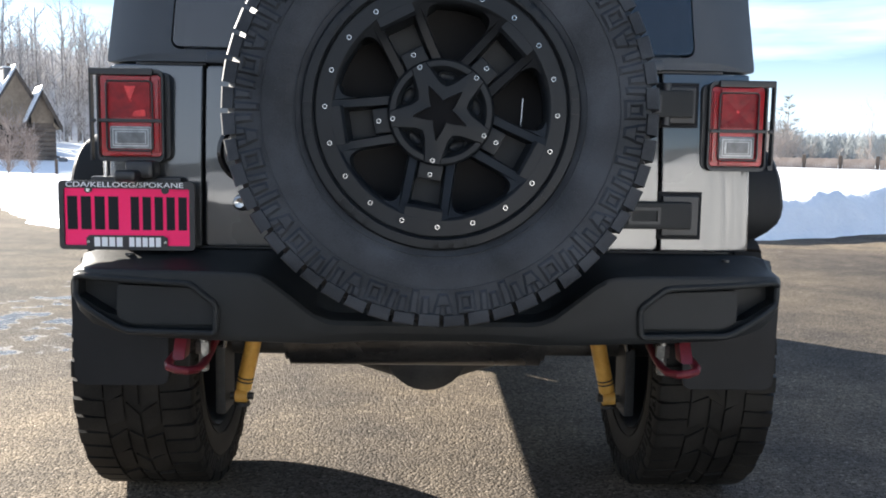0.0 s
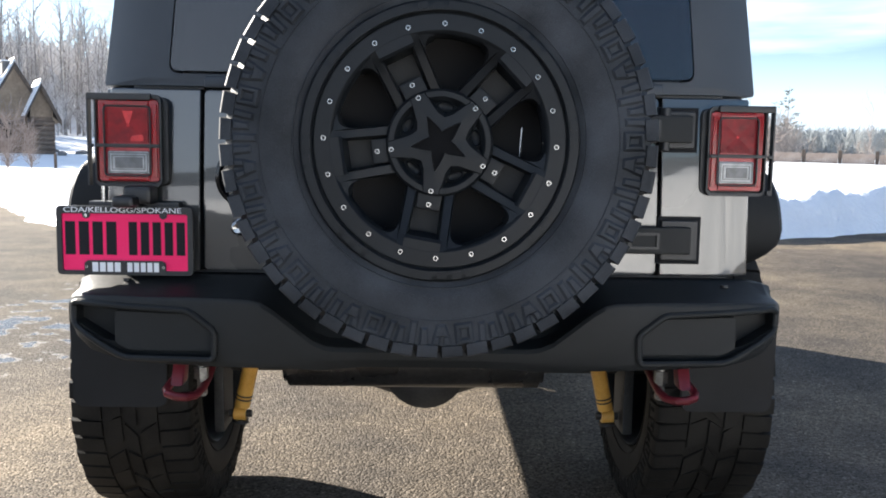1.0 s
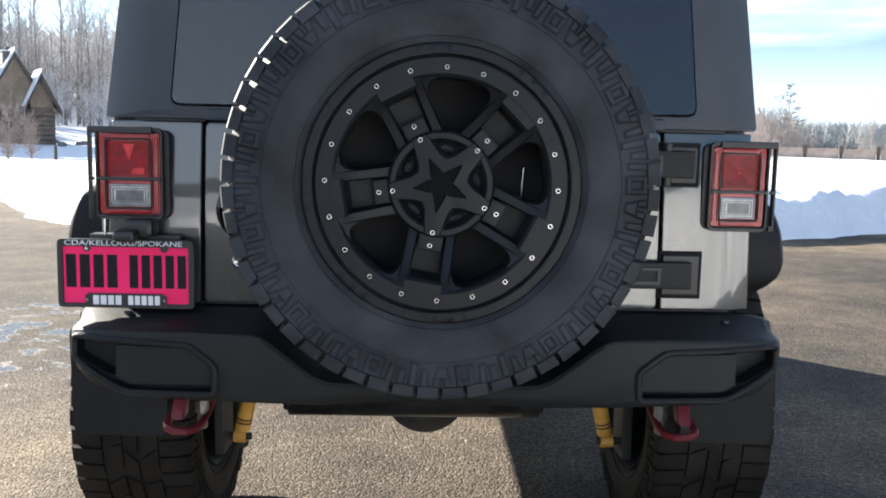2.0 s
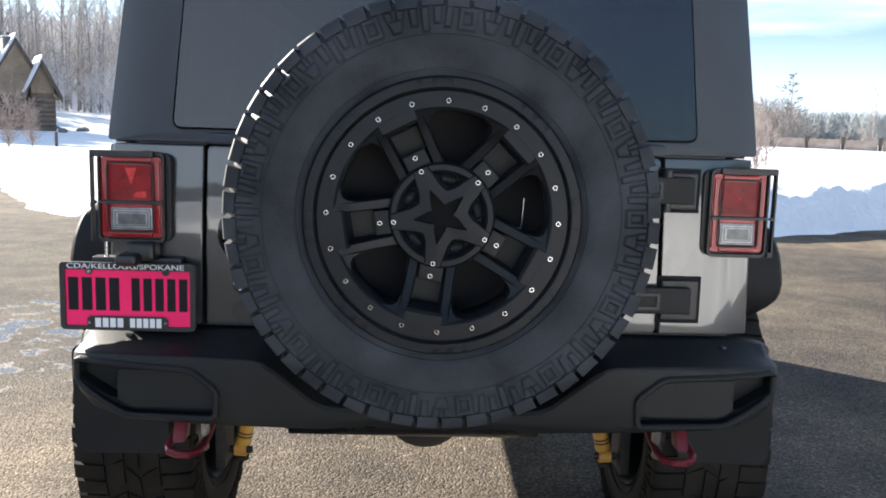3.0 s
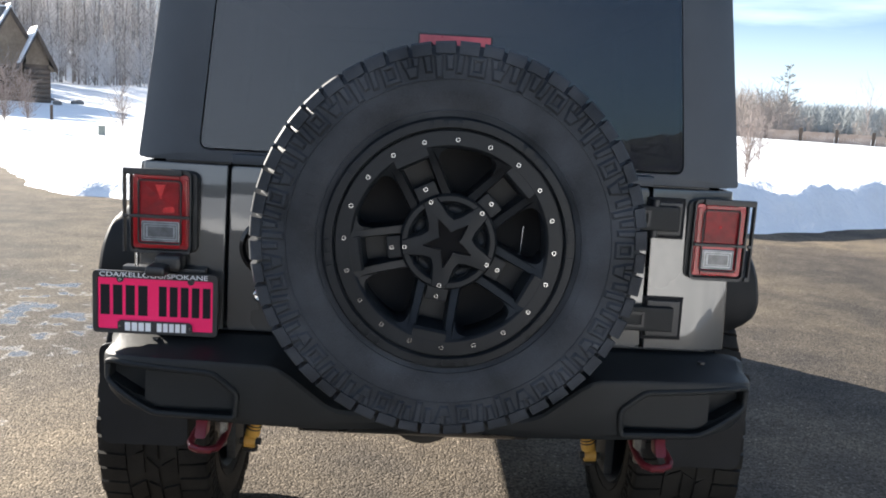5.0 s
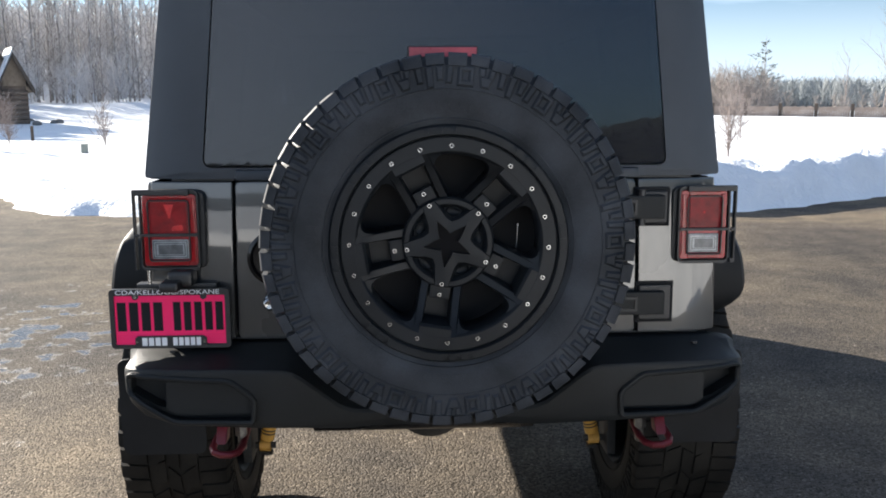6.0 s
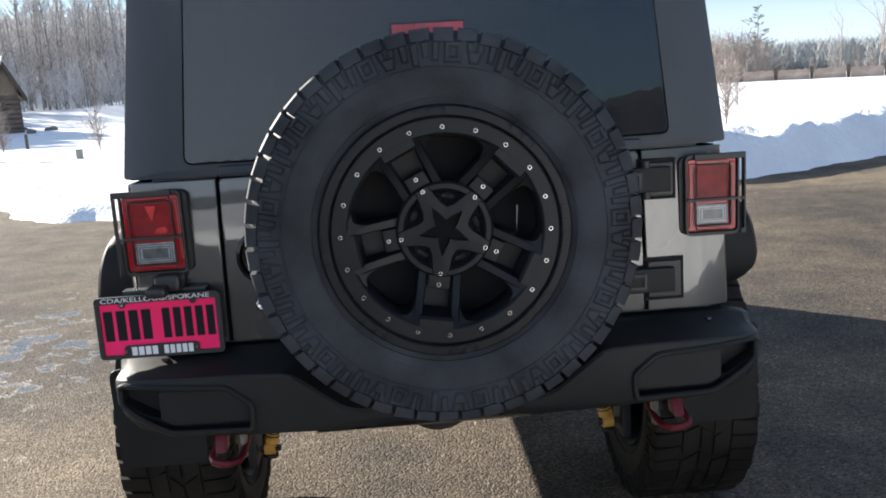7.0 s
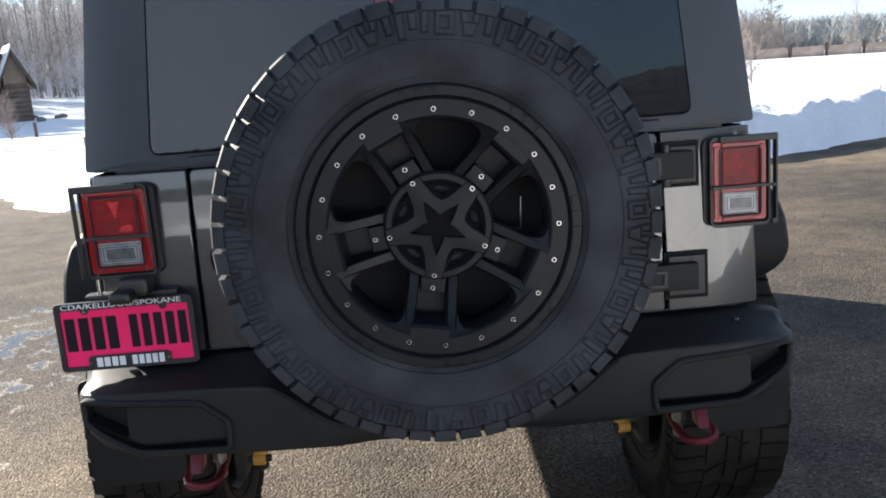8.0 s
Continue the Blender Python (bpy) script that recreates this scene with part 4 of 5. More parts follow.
def tyre_mesh():
    half = [(0.262, 0.110), (0.262, 0.135), (0.272, 0.146), (0.300, 0.156), (0.335, 0.160), (0.372, 0.157), (0.392, 0.1550), (0.403, 0.1545), (0.4125, 0.1410), (0.4205, 0.1275), (0.4225, 0.112)]
    bm = lathe(bmesh.new(), [(r, -y) for r, y in half] + [(0.4225, 0.0)] + list(reversed(half)), 120, False)

    def block(sec, a0, a1, skew=0.0):
        """Closed outline of (r, y) drawn out from angle a0 to a1."""
        lo = [bm.verts.new((r * math.cos(radians(a0 + skew * y)), y, r * math.sin(radians(a0 + skew * y)))) for r, y in sec]
        hi = [bm.verts.new((r * math.cos(radians(a1 + skew * y)), y, r * math.sin(radians(a1 + skew * y)))) for r, y in sec]
        n = len(sec)
        bm.faces.new(lo)
        bm.faces.new(list(reversed(hi)))
        for i in range(n):
            bm.faces.new((lo[i], hi[i], hi[(i + 1) % n], lo[(i + 1) % n]))

    def wall(r):
        return float(np.interp(r, [0.272, 0.300, 0.335, 0.372, 0.392, 0.405, 0.426], [0.146, 0.156, 0.160, 0.1575, 0.1560, 0.1545, 0.1525]))

    def raised(quad, s, h=0.0052, slope=0.0050):
        """A patch raised on the side wall with sloping flanks: four corners (r, angle) in order."""
        mean = sum(r for r, a in quad) / 4
        flat = [Vector((r, radians(a) * mean)) for r, a in quad]
        turn = 1 if sum(p.x * q.y - q.x * p.y for p, q in zip(flat, flat[1:] + flat[:1])) > 0 else -1
        lo, hi = [], []
        for i, p in enumerate(flat):
            d0, d1 = (p - flat[i - 1]).normalized(), (flat[(i + 1) % 4] - p).normalized()
            n0, n1 = Vector((-d0.y, d0.x)) * turn, Vector((-d1.y, d1.x)) * turn
            q = p + (n0 + n1) * (slope / max(0.5, 1 + n0.dot(n1)))
            for c, ring, up in ((p, lo, -0.0006), (q, hi, h)):
                ang = c.y / mean
                ring.append(bm.verts.new((c.x * math.cos(ang), s * (wall(c.x) + up), c.x * math.sin(ang))))
        bm.faces.new(lo)
        bm.faces.new(list(reversed(hi)))
        for i in range(4):
            bm.faces.new((lo[i], hi[i], hi[(i + 1) % 4], lo[(i + 1) % 4]))
    step = 360 / 52
    for k in range(52):
        for s in (-1, 1):
            a = k * step + (0 if s < 0 else step * 0.5)
            near, lift = (0.1610, 0.402) if k % 2 == 0 else (0.1580, 0.405)
            # rounded shoulder block, every second one set back
            block([(lift - 0.004, s * 0.146), (lift, s * near), (0.4165, s * (near - 0.0012)), (0.4265, s * (near - 0.0055)), (0.4305, s * (near - 0.0135)), (0.4305, s * 0.076), (0.408, s * 0.076)], a, a + 5.65, s * 9)
            m = a + 2.7 + 9 * s * near
            if k % 4 == 0:
                # square ring
                raised([(0.357, m - 3.1), (0.357, m + 3.1), (0.3725, m + 3.1), (0.3725, m - 3.1)], s)
                raised([(0.389, m - 2.9), (0.389, m + 2.9), (0.404, m + 2.9), (0.404, m - 2.9)], s)
                raised([(0.364, m - 3.1), (0.364, m - 0.8), (0.397, m - 0.8), (0.397, m - 2.9)], s)
                raised([(0.364, m + 0.8), (0.364, m + 3.1), (0.397, m + 2.9), (0.397, m + 0.8)], s)
            elif k % 4 == 1:
                # two slanting legs side by side
                raised([(0.361, m - 2.4), (0.361, m + 0.2), (0.404, m - 0.5), (0.404, m - 3.2)], s)
                raised([(0.368, m + 0.5), (0.368, m + 3.0), (0.404, m + 3.2), (0.404, m + 0.1)], s)
            elif k % 4 == 2:
                # a long and a short straight bar
                raised([(0.353, m - 3.1), (0.353, m - 0.3), (0.404, m - 0.3), (0.404, m - 3.2)], s)
                raised([(0.365, m + 0.3), (0.365, m + 2.9), (0.404, m + 3.2), (0.404, m + 0.3)], s)
            else:
                # a wedge that narrows inwards, split at its wide end
                raised([(0.358, m - 1.6), (0.358, m + 1.6), (0.386, m + 2.7), (0.386, m - 2.7)], s)
                raised([(0.380, m - 2.6), (0.380, m - 0.2), (0.404, m - 0.4), (0.404, m - 3.2)], s)
                raised([(0.380, m + 0.2), (0.380, m + 2.6), (0.404, m + 3.2), (0.404, m + 0.4)], s)
    # slanting blocks of the tread
    for k in range(30):
        a = k * 12
        for y0, y1, o, w in ((-0.071, -0.024, 0, 95), (-0.016, 0.016, 6.5, -150), (0.024, 0.071, 3.0, 95)):
            block([(0.415, y0), (0.4305, y0), (0.4305, y1), (0.415, y1)], a + o, a + o + (8.9 if k % 2 else 9.9), w if k % 2 else 0.55 * w)
    # fine ribs at the bead
    for r, y in ((0.287, 0.1535), (0.352, 0.1600)):
        for s in (-1, 1):
            ring = [(r - 0.002, s * (y - 0.004)), (r - 0.001, s * (y + 0.0012)), (r + 0.001, s * (y + 0.0012)), (r + 0.002, s * (y - 0.004))]
            for k in range(60):
                block(ring, k * 6, k * 6 + 6)
    # moulded marks on the side wall
    for a0, n in ((62, 9), (150, 7), (242, 9), (330, 7)):
        for k in range(n):
            a = a0 + k * 4.2
            block([(0.303, -0.154), (0.303, -0.1578), (0.326, -0.1605), (0.326, -0.156)], a, a + 2.6)
    bmesh.ops.recalc_face_normals(bm, faces=bm.faces)
    return bm


POD = [116.5 - 72 * k for k in range(5)]


def wheel_parts(owner):
    """Satin black ten-spoke wheel about the y axis, its face towards -y."""
    tyre = part("tyre", tyre_mesh(), M_RUBBER, owner, "black all-terrain tyre with chunky tread")
    rim = part("rim", lathe(bmesh.new(), [(0.273, -0.136), (0.274, -0.150), (0.270, -0.1575), (0.262, -0.160), (0.252, -0.159), (0.2495, -0.155), (0.2488, -0.149), (0.236, -0.145), (0.225, -0.09), (0.222, 0.05), (0.245, 0.12), (0.262, 0.14), (0.258, 0.145), (0.24, 0.125), (0.216, 0.05), (0.216, -0.1)], 96, False), M_WHEEL, owner, "satin black wheel rim")
    ring = part("bolt_ring", lathe(bmesh.new(), [(0.2475, -0.141), (0.2472, -0.1525), (0.2445, -0.155), (0.215, -0.155), (0.210, -0.151), (0.206, -0.140), (0.206, -0.105), (0.23, -0.105)], 96), M_WHEEL, owner)
    # pads on the lip
    bm = bmesh.new()
    for k in range(8):
        a0 = 12 + 45 * k
        for b0, b1, r0, r1 in ((a0, a0 + 30, 0.2525, 0.2685), (a0 + 32.5, a0 + 36.5, 0.2525, 0.266), (a0 + 39, a0 + 43, 0.255, 0.2685)):
            n = max(2, int((b1 - b0) / 3))
            pts = [polar(r0, b0 + (b1 - b0) * i / n) for i in range(n + 1)] + [polar(r1, b1 - (b1 - b0) * i / n) for i in range(n + 1)]
            prism(bm, pts, -0.1625, -0.1575)
    part("lip_pad", bm, M_WHEEL, owner)
    # ten spokes in five pairs, a stepped pod between each pair
    bs, bp = bmesh.new(), bmesh.new()
    pods = []
    for a in POD:
        turn = Matrix.Rotation(-radians(a), 4, "Y")
        for s in (-1, 1):
            b = bmesh.new()
            # section grows towards the ring
            secs = []
            for r, y, w, off in ((0.080, -0.096, 0.0120, 0.0379), (0.125, -0.109, 0.0110, 0.0389), (0.165, -0.124, 0.0105, 0.0404), (0.186, -0.134, 0.0105, 0.0412), (0.200, -0.1500, 0.0112, 0.0419), (0.212, -0.1545, 0.0128, 0.0424)):
                secs.append([b.verts.new((r, yy, s * off + ww)) for yy, ww in ((y, -w * 0.72), (y, w * 0.72), (y + 0.008, w), (-0.050, w * 1.2), (-0.050, -w * 1.2), (y + 0.008, -w))])
            for r0, r1 in zip(secs, secs[1:]):
                for j in range(6):
                    b.faces.new((r0[j], r0[(j + 1) % 6], r1[(j + 1) % 6], r1[j]))
            b.faces.new(secs[0])
            b.faces.new(list(reversed(secs[-1])))
            bmesh.ops.recalc_face_normals(b, faces=b.faces)
            b.transform(turn)
            part("spoke", b, M_WHEEL, owner)
            # rounded corner where the spoke meets the ring
            side = [(0.2035, 0.050)]
            for i in range(7):
                q = i / 6
                side.append(((1 - q) ** 2 * 0.163 + 2 * q * (1 - q) * 0.197 + q * q * 0.1905, (1 - q) ** 2 * 0.0505 + 2 * q * (1 - q) * 0.0540 + q * q * 0.0800))
            side.append((0.1945, 0.0800))
            b = bmesh.new()
            top = [b.verts.new((x, -0.1535 + 0.72 * (0.2035 - x), s * z)) for x, z in side]
            low = [b.verts.new((x, -0.050, s * z)) for x, z in side]
            b.faces.new(top)
            b.faces.new(list(reversed(low)))
            for i in range(len(side)):
                j = (i + 1) % len(side)
                b.faces.new((top[i], top[j], low[j], low[i]))
            bmesh.ops.recalc_face_normals(b, faces=b.faces)
            b.transform(turn)
            part("spoke_web", b, M_WHEEL, owner)
        b = bmesh.new()
        prism(b, [(0.134, -0.056), (0.184, -0.060), (0.212, -0.060), (0.212, -0.04), (0.134, -0.04)], -0.034, 0.034, "z")
        b.transform(turn)
        part("pod_floor", b, M_WHEEL, owner)
        # the bolt ring reaches inwards between the two spokes
        b = prism(bmesh.new(), [(0.184, -0.077), (0.1890, -0.147), (0.1945, -0.1545), (0.216, -0.1545), (0.216, -0.077)], -0.037, 0.037, "z")
        b.transform(turn)
        part("ring_tab", b, M_WHEEL, owner)
        b = box(bmesh.new(), 0.104, 0.137, -0.099, -0.06, -0.025, 0.025, 0.004)
        b.transform(turn)
        part("pod_block", b, M_WHEEL, owner)
    # centre cap with a raised star
    part("centre_cap", lathe(bmesh.new(), [(0.107, -0.065), (0.107, -0.106), (0.102, -0.112), (0.092, -0.112), (0.087, -0.106), (0.081, -0.090), (0.001, -0.086)], 72, False), M_WHEEL, owner)
    outer, mid, inner = [], [], []
    for a in POD:
        outer += [polar(0.104, a + 13), polar(0.104, a - 13), polar(0.070, a - 22), polar(0.060, a - 36), polar(0.070, a - 50)]
        mid += [polar(0.103, a + 8), polar(0.103, a - 8), polar(0.060, a - 22), polar(0.051, a - 36), polar(0.060, a - 50)]
        inner += [polar(0.057, a + 1), polar(0.057, a - 1), polar(0.031, a - 22), polar(0.023, a - 36), polar(0.031, a - 50)]
    bm = bmesh.new()
    rows = [[bm.verts.new((x, y, z)) for x, z in ring] for y, ring in ((-0.0865, outer), (-0.103, outer), (-0.115, mid), (-0.1165, inner), (-0.1015, [(x * 0.97, z * 0.97) for x, z in inner]))]
    for r0, r1 in zip(rows, rows[1:]):
        for i in range(len(outer)):
            j = (i + 1) % len(outer)
            bm.faces.new((r0[i], r0[j], r1[j], r1[i]))
    bmesh.ops.recalc_face_normals(bm, faces=bm.faces)
    part("cap_star", bm, M_WHEEL, owner)
    part("star_inlay", prism(bmesh.new(), [polar(0.059, 12 * k) for k in range(30)], -0.1035, -0.100), M_INLAY, owner)
    # dished oval in each gap between the arms
    for a in POD:
        x, z = polar(0.073, a - 36)
        b = lathe(bmesh.new(), [(0.0165, -0.082), (0.0165, -0.0965), (0.0135, -0.0985), (0.0105, -0.0925), (0.001, -0.0885)], 20, False)
        b.transform(Matrix.Translation((x, 0, z)) @ Matrix.Rotation(-radians(a - 36), 4, "Y") @ Matrix.Diagonal((0.72, 1, 1.25, 1)))
        part("cap_dish", b, M_WHEEL, owner)
    # bolts
    b = lathe(bmesh.new(), [(0.0054, 0.0), (0.0054, -0.0022), (0.0047, -0.0036), (0.0034, -0.0036), (0.0028, 0.0), (0.0001, 0.0008)], 14, False)
    first = part("bolt", b, M_STEEL, owner, "bright steel bolt")
    places = [(0.2265, 88.6 + 18 * k, -0.155) for k in range(20)] + [(0.126, a, -0.099) for a in POD] + [(0.0975, a, -0.1148) for a in POD]
    for i, (r, a, y) in enumerate(places):
        x, z = polar(r, a)
        if i == 0:
            first.matrix_local = pose(x, y, z)
        else:
            share(first, pose(x, y, z), owner)
    part("hub_backing", lathe(bmesh.new(), [(0.2155, -0.03), (0.2155, -0.02), (0.001, -0.02), (0.001, -0.03)], 48, False), M_VOID, owner)
    return tyre


def wheels():
    spare = new("spare_wheel")
    spare.parent = car
    spare.matrix_local = pose(0.0155, -0.213, 1.094)
    tagged(spare, "spare wheel with black all-terrain tyre hung on the tailgate")
    spare_tyre = wheel_parts(spare)
    # tyre copy for the road wheels, with their shade put into the rubber's colour
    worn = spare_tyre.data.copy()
    worn.materials[0] = M_SHADED_RUBBER
    for y in (AXLE_Y, AXLE_Y + WHEELBASE):
        for s in (-1, 1):
            w = new("road_wheel")
            w.parent = car
            w.matrix_local = pose(s * 0.78, y, AXLE_Z, 0, 0, 90 * s) @ pose(0, 0, 0, 0, 37 + 20 * s, 0)
            for o in spare.children:
                copy = share(o, o.matrix_local.copy(), w)
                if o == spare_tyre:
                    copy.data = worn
    # carrier behind the spare, and the high brake lamp above it
    part("spare_carrier", prism(bmesh.new(), rounded([(-0.16, 0.98), (0.19, 0.98), (0.17, 1.22), (-0.14, 1.22)], 0.04), -0.20, -0.003, "y", 0.006), M_TRIM, car)
    stalk = part("brake_lamp_stalk", prism(bmesh.new(), [(-0.03, 1.2), (0.05, 1.2), (0.04, 1.53), (-0.02, 1.53)], -0.10, -0.07, "y", 0.006), M_TRIM, car)
    part("brake_lamp_house", box(bmesh.new(), -0.074, 0.090, -0.2585, -0.09, 1.500, 1.5455, 0.005), M_TRIM, stalk)
    part("brake_lamp_lens", box(bmesh.new(), -0.070, 0.086, -0.263, -0.2587, 1.504, 1.5415, 0.0015), M_BRAKE, stalk, "red high brake lamp lens")
    # slit of light in the spare's wheel window, built as a thin bright rod
    part("lamp_cable", rod(bmesh.new(), (0.168, -0.040, -0.03), (0.172, -0.040, 0.035), 0.0022, n=8), M_STEEL, spare)
    # flares and mud flaps
    for s in (-1, 1):
        line = rounded([(0.27, 0.765), (0.165, 0.80), (0.150, 0.92), (0.175, 1.03), (0.32, 1.075), (0.85, 1.07), (1.04, 1.0), (1.12, 0.86), (1.14, 0.72)], 0.07, 4)[2:-2]
        bm = bmesh.new()
        rings = []
        for k, (y, z) in enumerate(line):
            out = Vector((0, y - AXLE_Y, z - AXLE_Z - 0.25)).normalized()
            ring = []
            for x, off in ((0.769, 0.0), (0.905, -0.001), (0.926, -0.005), (0.937, -0.016), (0.940, -0.050), (0.934, -0.066), (0.92, -0.060), (0.905, -0.035), (0.769, -0.022)):
                zz = z + out.z * off
                # the rear leg narrows towards its foot
                reach = float(np.interp(zz, [0.74, 0.79, 0.82, 0.85, 0.89, 0.96, 1.07], [0.30, 0.46, 0.72, 0.90, 0.93, 0.88, 0.72])) if y < 0.45 else 0.95
                ring.append(bm.verts.new((s * (0.769 + (x - 0.769) * reach), y + out.y * off, zz)))
            rings.append(ring)
        for r0, r1 in zip(rings, rings[1:]):
            for j in range(len(r0)):
                k = (j + 1) % len(r0)
                bm.faces.new((r0[j], r0[k], r1[k], r1[j]))
        bm.faces.new(rings[0])
        bm.faces.new(list(reversed(rings[-1])))
        bmesh.ops.recalc_face_normals(bm, faces=bm.faces)
        part("rear_flare", bm, M_FLARE, car, "black plastic wheel arch flare")
        flap = rounded([(s * 0.664, 0.411), (s * 0.903, 0.411), (s * 0.908, 0.70), (s * 0.664, 0.70)], 0.03, 4)
        part("mud_flap", prism(bmesh.new(), flap, 0.118, 0.128, "y", 0.002), M_FLARE, car, "black mud flap")


def underside():
    ax = part("rear_axle", rod(bmesh.new(), (-0.70, AXLE_Y, AXLE_Z), (0.70, AXLE_Y, AXLE_Z), 0.042, n=20), M_CHASSIS, car)
    bm = bmesh.new()
    bmesh.ops.create_uvsphere(bm, u_segments=28, v_segments=18, radius=1, matrix=Matrix.Translation((0.0, AXLE_Y - 0.02, AXLE_Z - 0.0)) @ Matrix.Diagonal((0.155, 0.15, 0.135, 1)))
    part("differential", bm, M_CHASSIS, ax, "dark differential housing")
    for s in (-1, 1):
        part("axle_bell", rod(bmesh.new(), (s * 0.30, AXLE_Y, AXLE_Z), (s * 0.05, AXLE_Y - 0.02, AXLE_Z - 0.005), 0.046, 0.112, 24), M_CHASSIS, ax)
    part("differential_cover", lathe(bmesh.new(), [(0.125, -0.10), (0.125, -0.12), (0.095, -0.15), (0.05, -0.165), (0.001, -0.165)], 28, False), M_CHASSIS, ax).matrix_local = pose(0, AXLE_Y, AXLE_Z)
    for s in (-1, 1):
        part("frame_rail", box(bmesh.new(), s * 0.40, s * 0.48, 0.04, 4.1, 0.60, 0.695, 0.01), M_CHASSIS, car)
        sh = part("shock_absorber", rod(bmesh.new(), (s * 0.557, 0.52, 0.297), (s * 0.505, 0.50, 0.52), 0.024, n=20), M_YELLOW, car, "yellow shock absorber")
        part("shock_upper", rod(bmesh.new(), (s * 0.505, 0.50, 0.522), (s * 0.49, 0.49, 0.68), 0.031, n=20), M_YELLOW, sh)
        part("shock_eye", rod(bmesh.new(), (s * 0.562 - 0.018, 0.52, 0.273), (s * 0.562 + 0.018, 0.52, 0.273), 0.022, n=16), M_YELLOW, sh)
        for q in (0.10, 0.15):
            c = Vector((s * 0.557, 0.52, 0.297)).lerp(Vector((s * 0.505, 0.50, 0.52)), q)
            part("shock_band", rod(bmesh.new(), c, c + Vector((-s * 0.0011, -0.0004, 0.005)), 0.0246, n=20), M_TRIM, sh)
        part("shock_boot", rod(bmesh.new(), (s * 0.563, 0.52, 0.246), (s * 0.5615, 0.52, 0.257), 0.025, n=16), M_TRIM, sh)
        part("shock_bolt", rod(bmesh.new(), (s * 0.562 - 0.034, 0.52, 0.273), (s * 0.562 + 0.034, 0.52, 0.273), 0.012, n=8), M_CHASSIS, sh)
        part("axle_bracket", box(bmesh.new(), s * 0.60, s * 0.63, 0.47, 0.60, 0.23, 0.44, 0.006), M_CHASSIS, ax)
        part("coil_spring", tube(bmesh.new(), [(s * 0.44 + 0.055 * math.cos(a), AXLE_Y + 0.055 * math.sin(a), 0.50 + 0.18 * a / (10 * math.pi)) for a in np.linspace(0, 10 * math.pi, 60)], 0.008, 6), M_CHASSIS, car)
        part("trailing_arm", rod(bmesh.new(), (s * 0.42, AXLE_Y + 0.06, 0.44), (s * 0.45, 1.4, 0.54), 0.025), M_CHASSIS, car)
        part("anti_roll_link", rod(bmesh.new(), (s * 0.60, 0.45, 0.44), (s * 0.56, 0.42, 0.62), 0.008), M_STEEL, car)
    bm = bmesh.new()
    rod(bm, (-0.365, 0.15, 0.548), (0.30, 0.15, 0.548), 0.082, n=28)
    bmesh.ops.bevel(bm, geom=[e for e in bm.edges if len(e.link_faces) == 2 and e.calc_face_angle() > 0.8], offset=0.012, segments=2, affect="EDGES")
    part("muffler", bm, M_MUFFLER, car, "dull steel muffler lying crosswise")
    part("tail_pipe", tube(bmesh.new(), [(0.24, 0.18, 0.56), (0.34, 0.16, 0.55), (0.40, 0.12, 0.60), (0.41, 0.06, 0.63)], 0.028, 12), M_CHASSIS, car)
    part("skid_plate", prism(bmesh.new(), [(1.2, 0.58), (1.3, 0.50), (2.4, 0.50), (2.5, 0.58)], -0.30, 0.30, "x"), M_CHASSIS, car)
    part("drive_shaft", rod(bmesh.new(), (0, AXLE_Y + 0.12, 0.46), (0, 1.7, 0.55), 0.035), M_CHASSIS, car)
    part("engine_tray", box(bmesh.new(), -0.66, 0.66, 2.91, 4.05, 0.53, 0.89, 0.02), M_CHASSIS, car)
    part("front_axle", rod(bmesh.new(), (-0.70, AXLE_Y + WHEELBASE, AXLE_Z), (0.70, AXLE_Y + WHEELBASE, AXLE_Z), 0.042), M_CHASSIS, car)


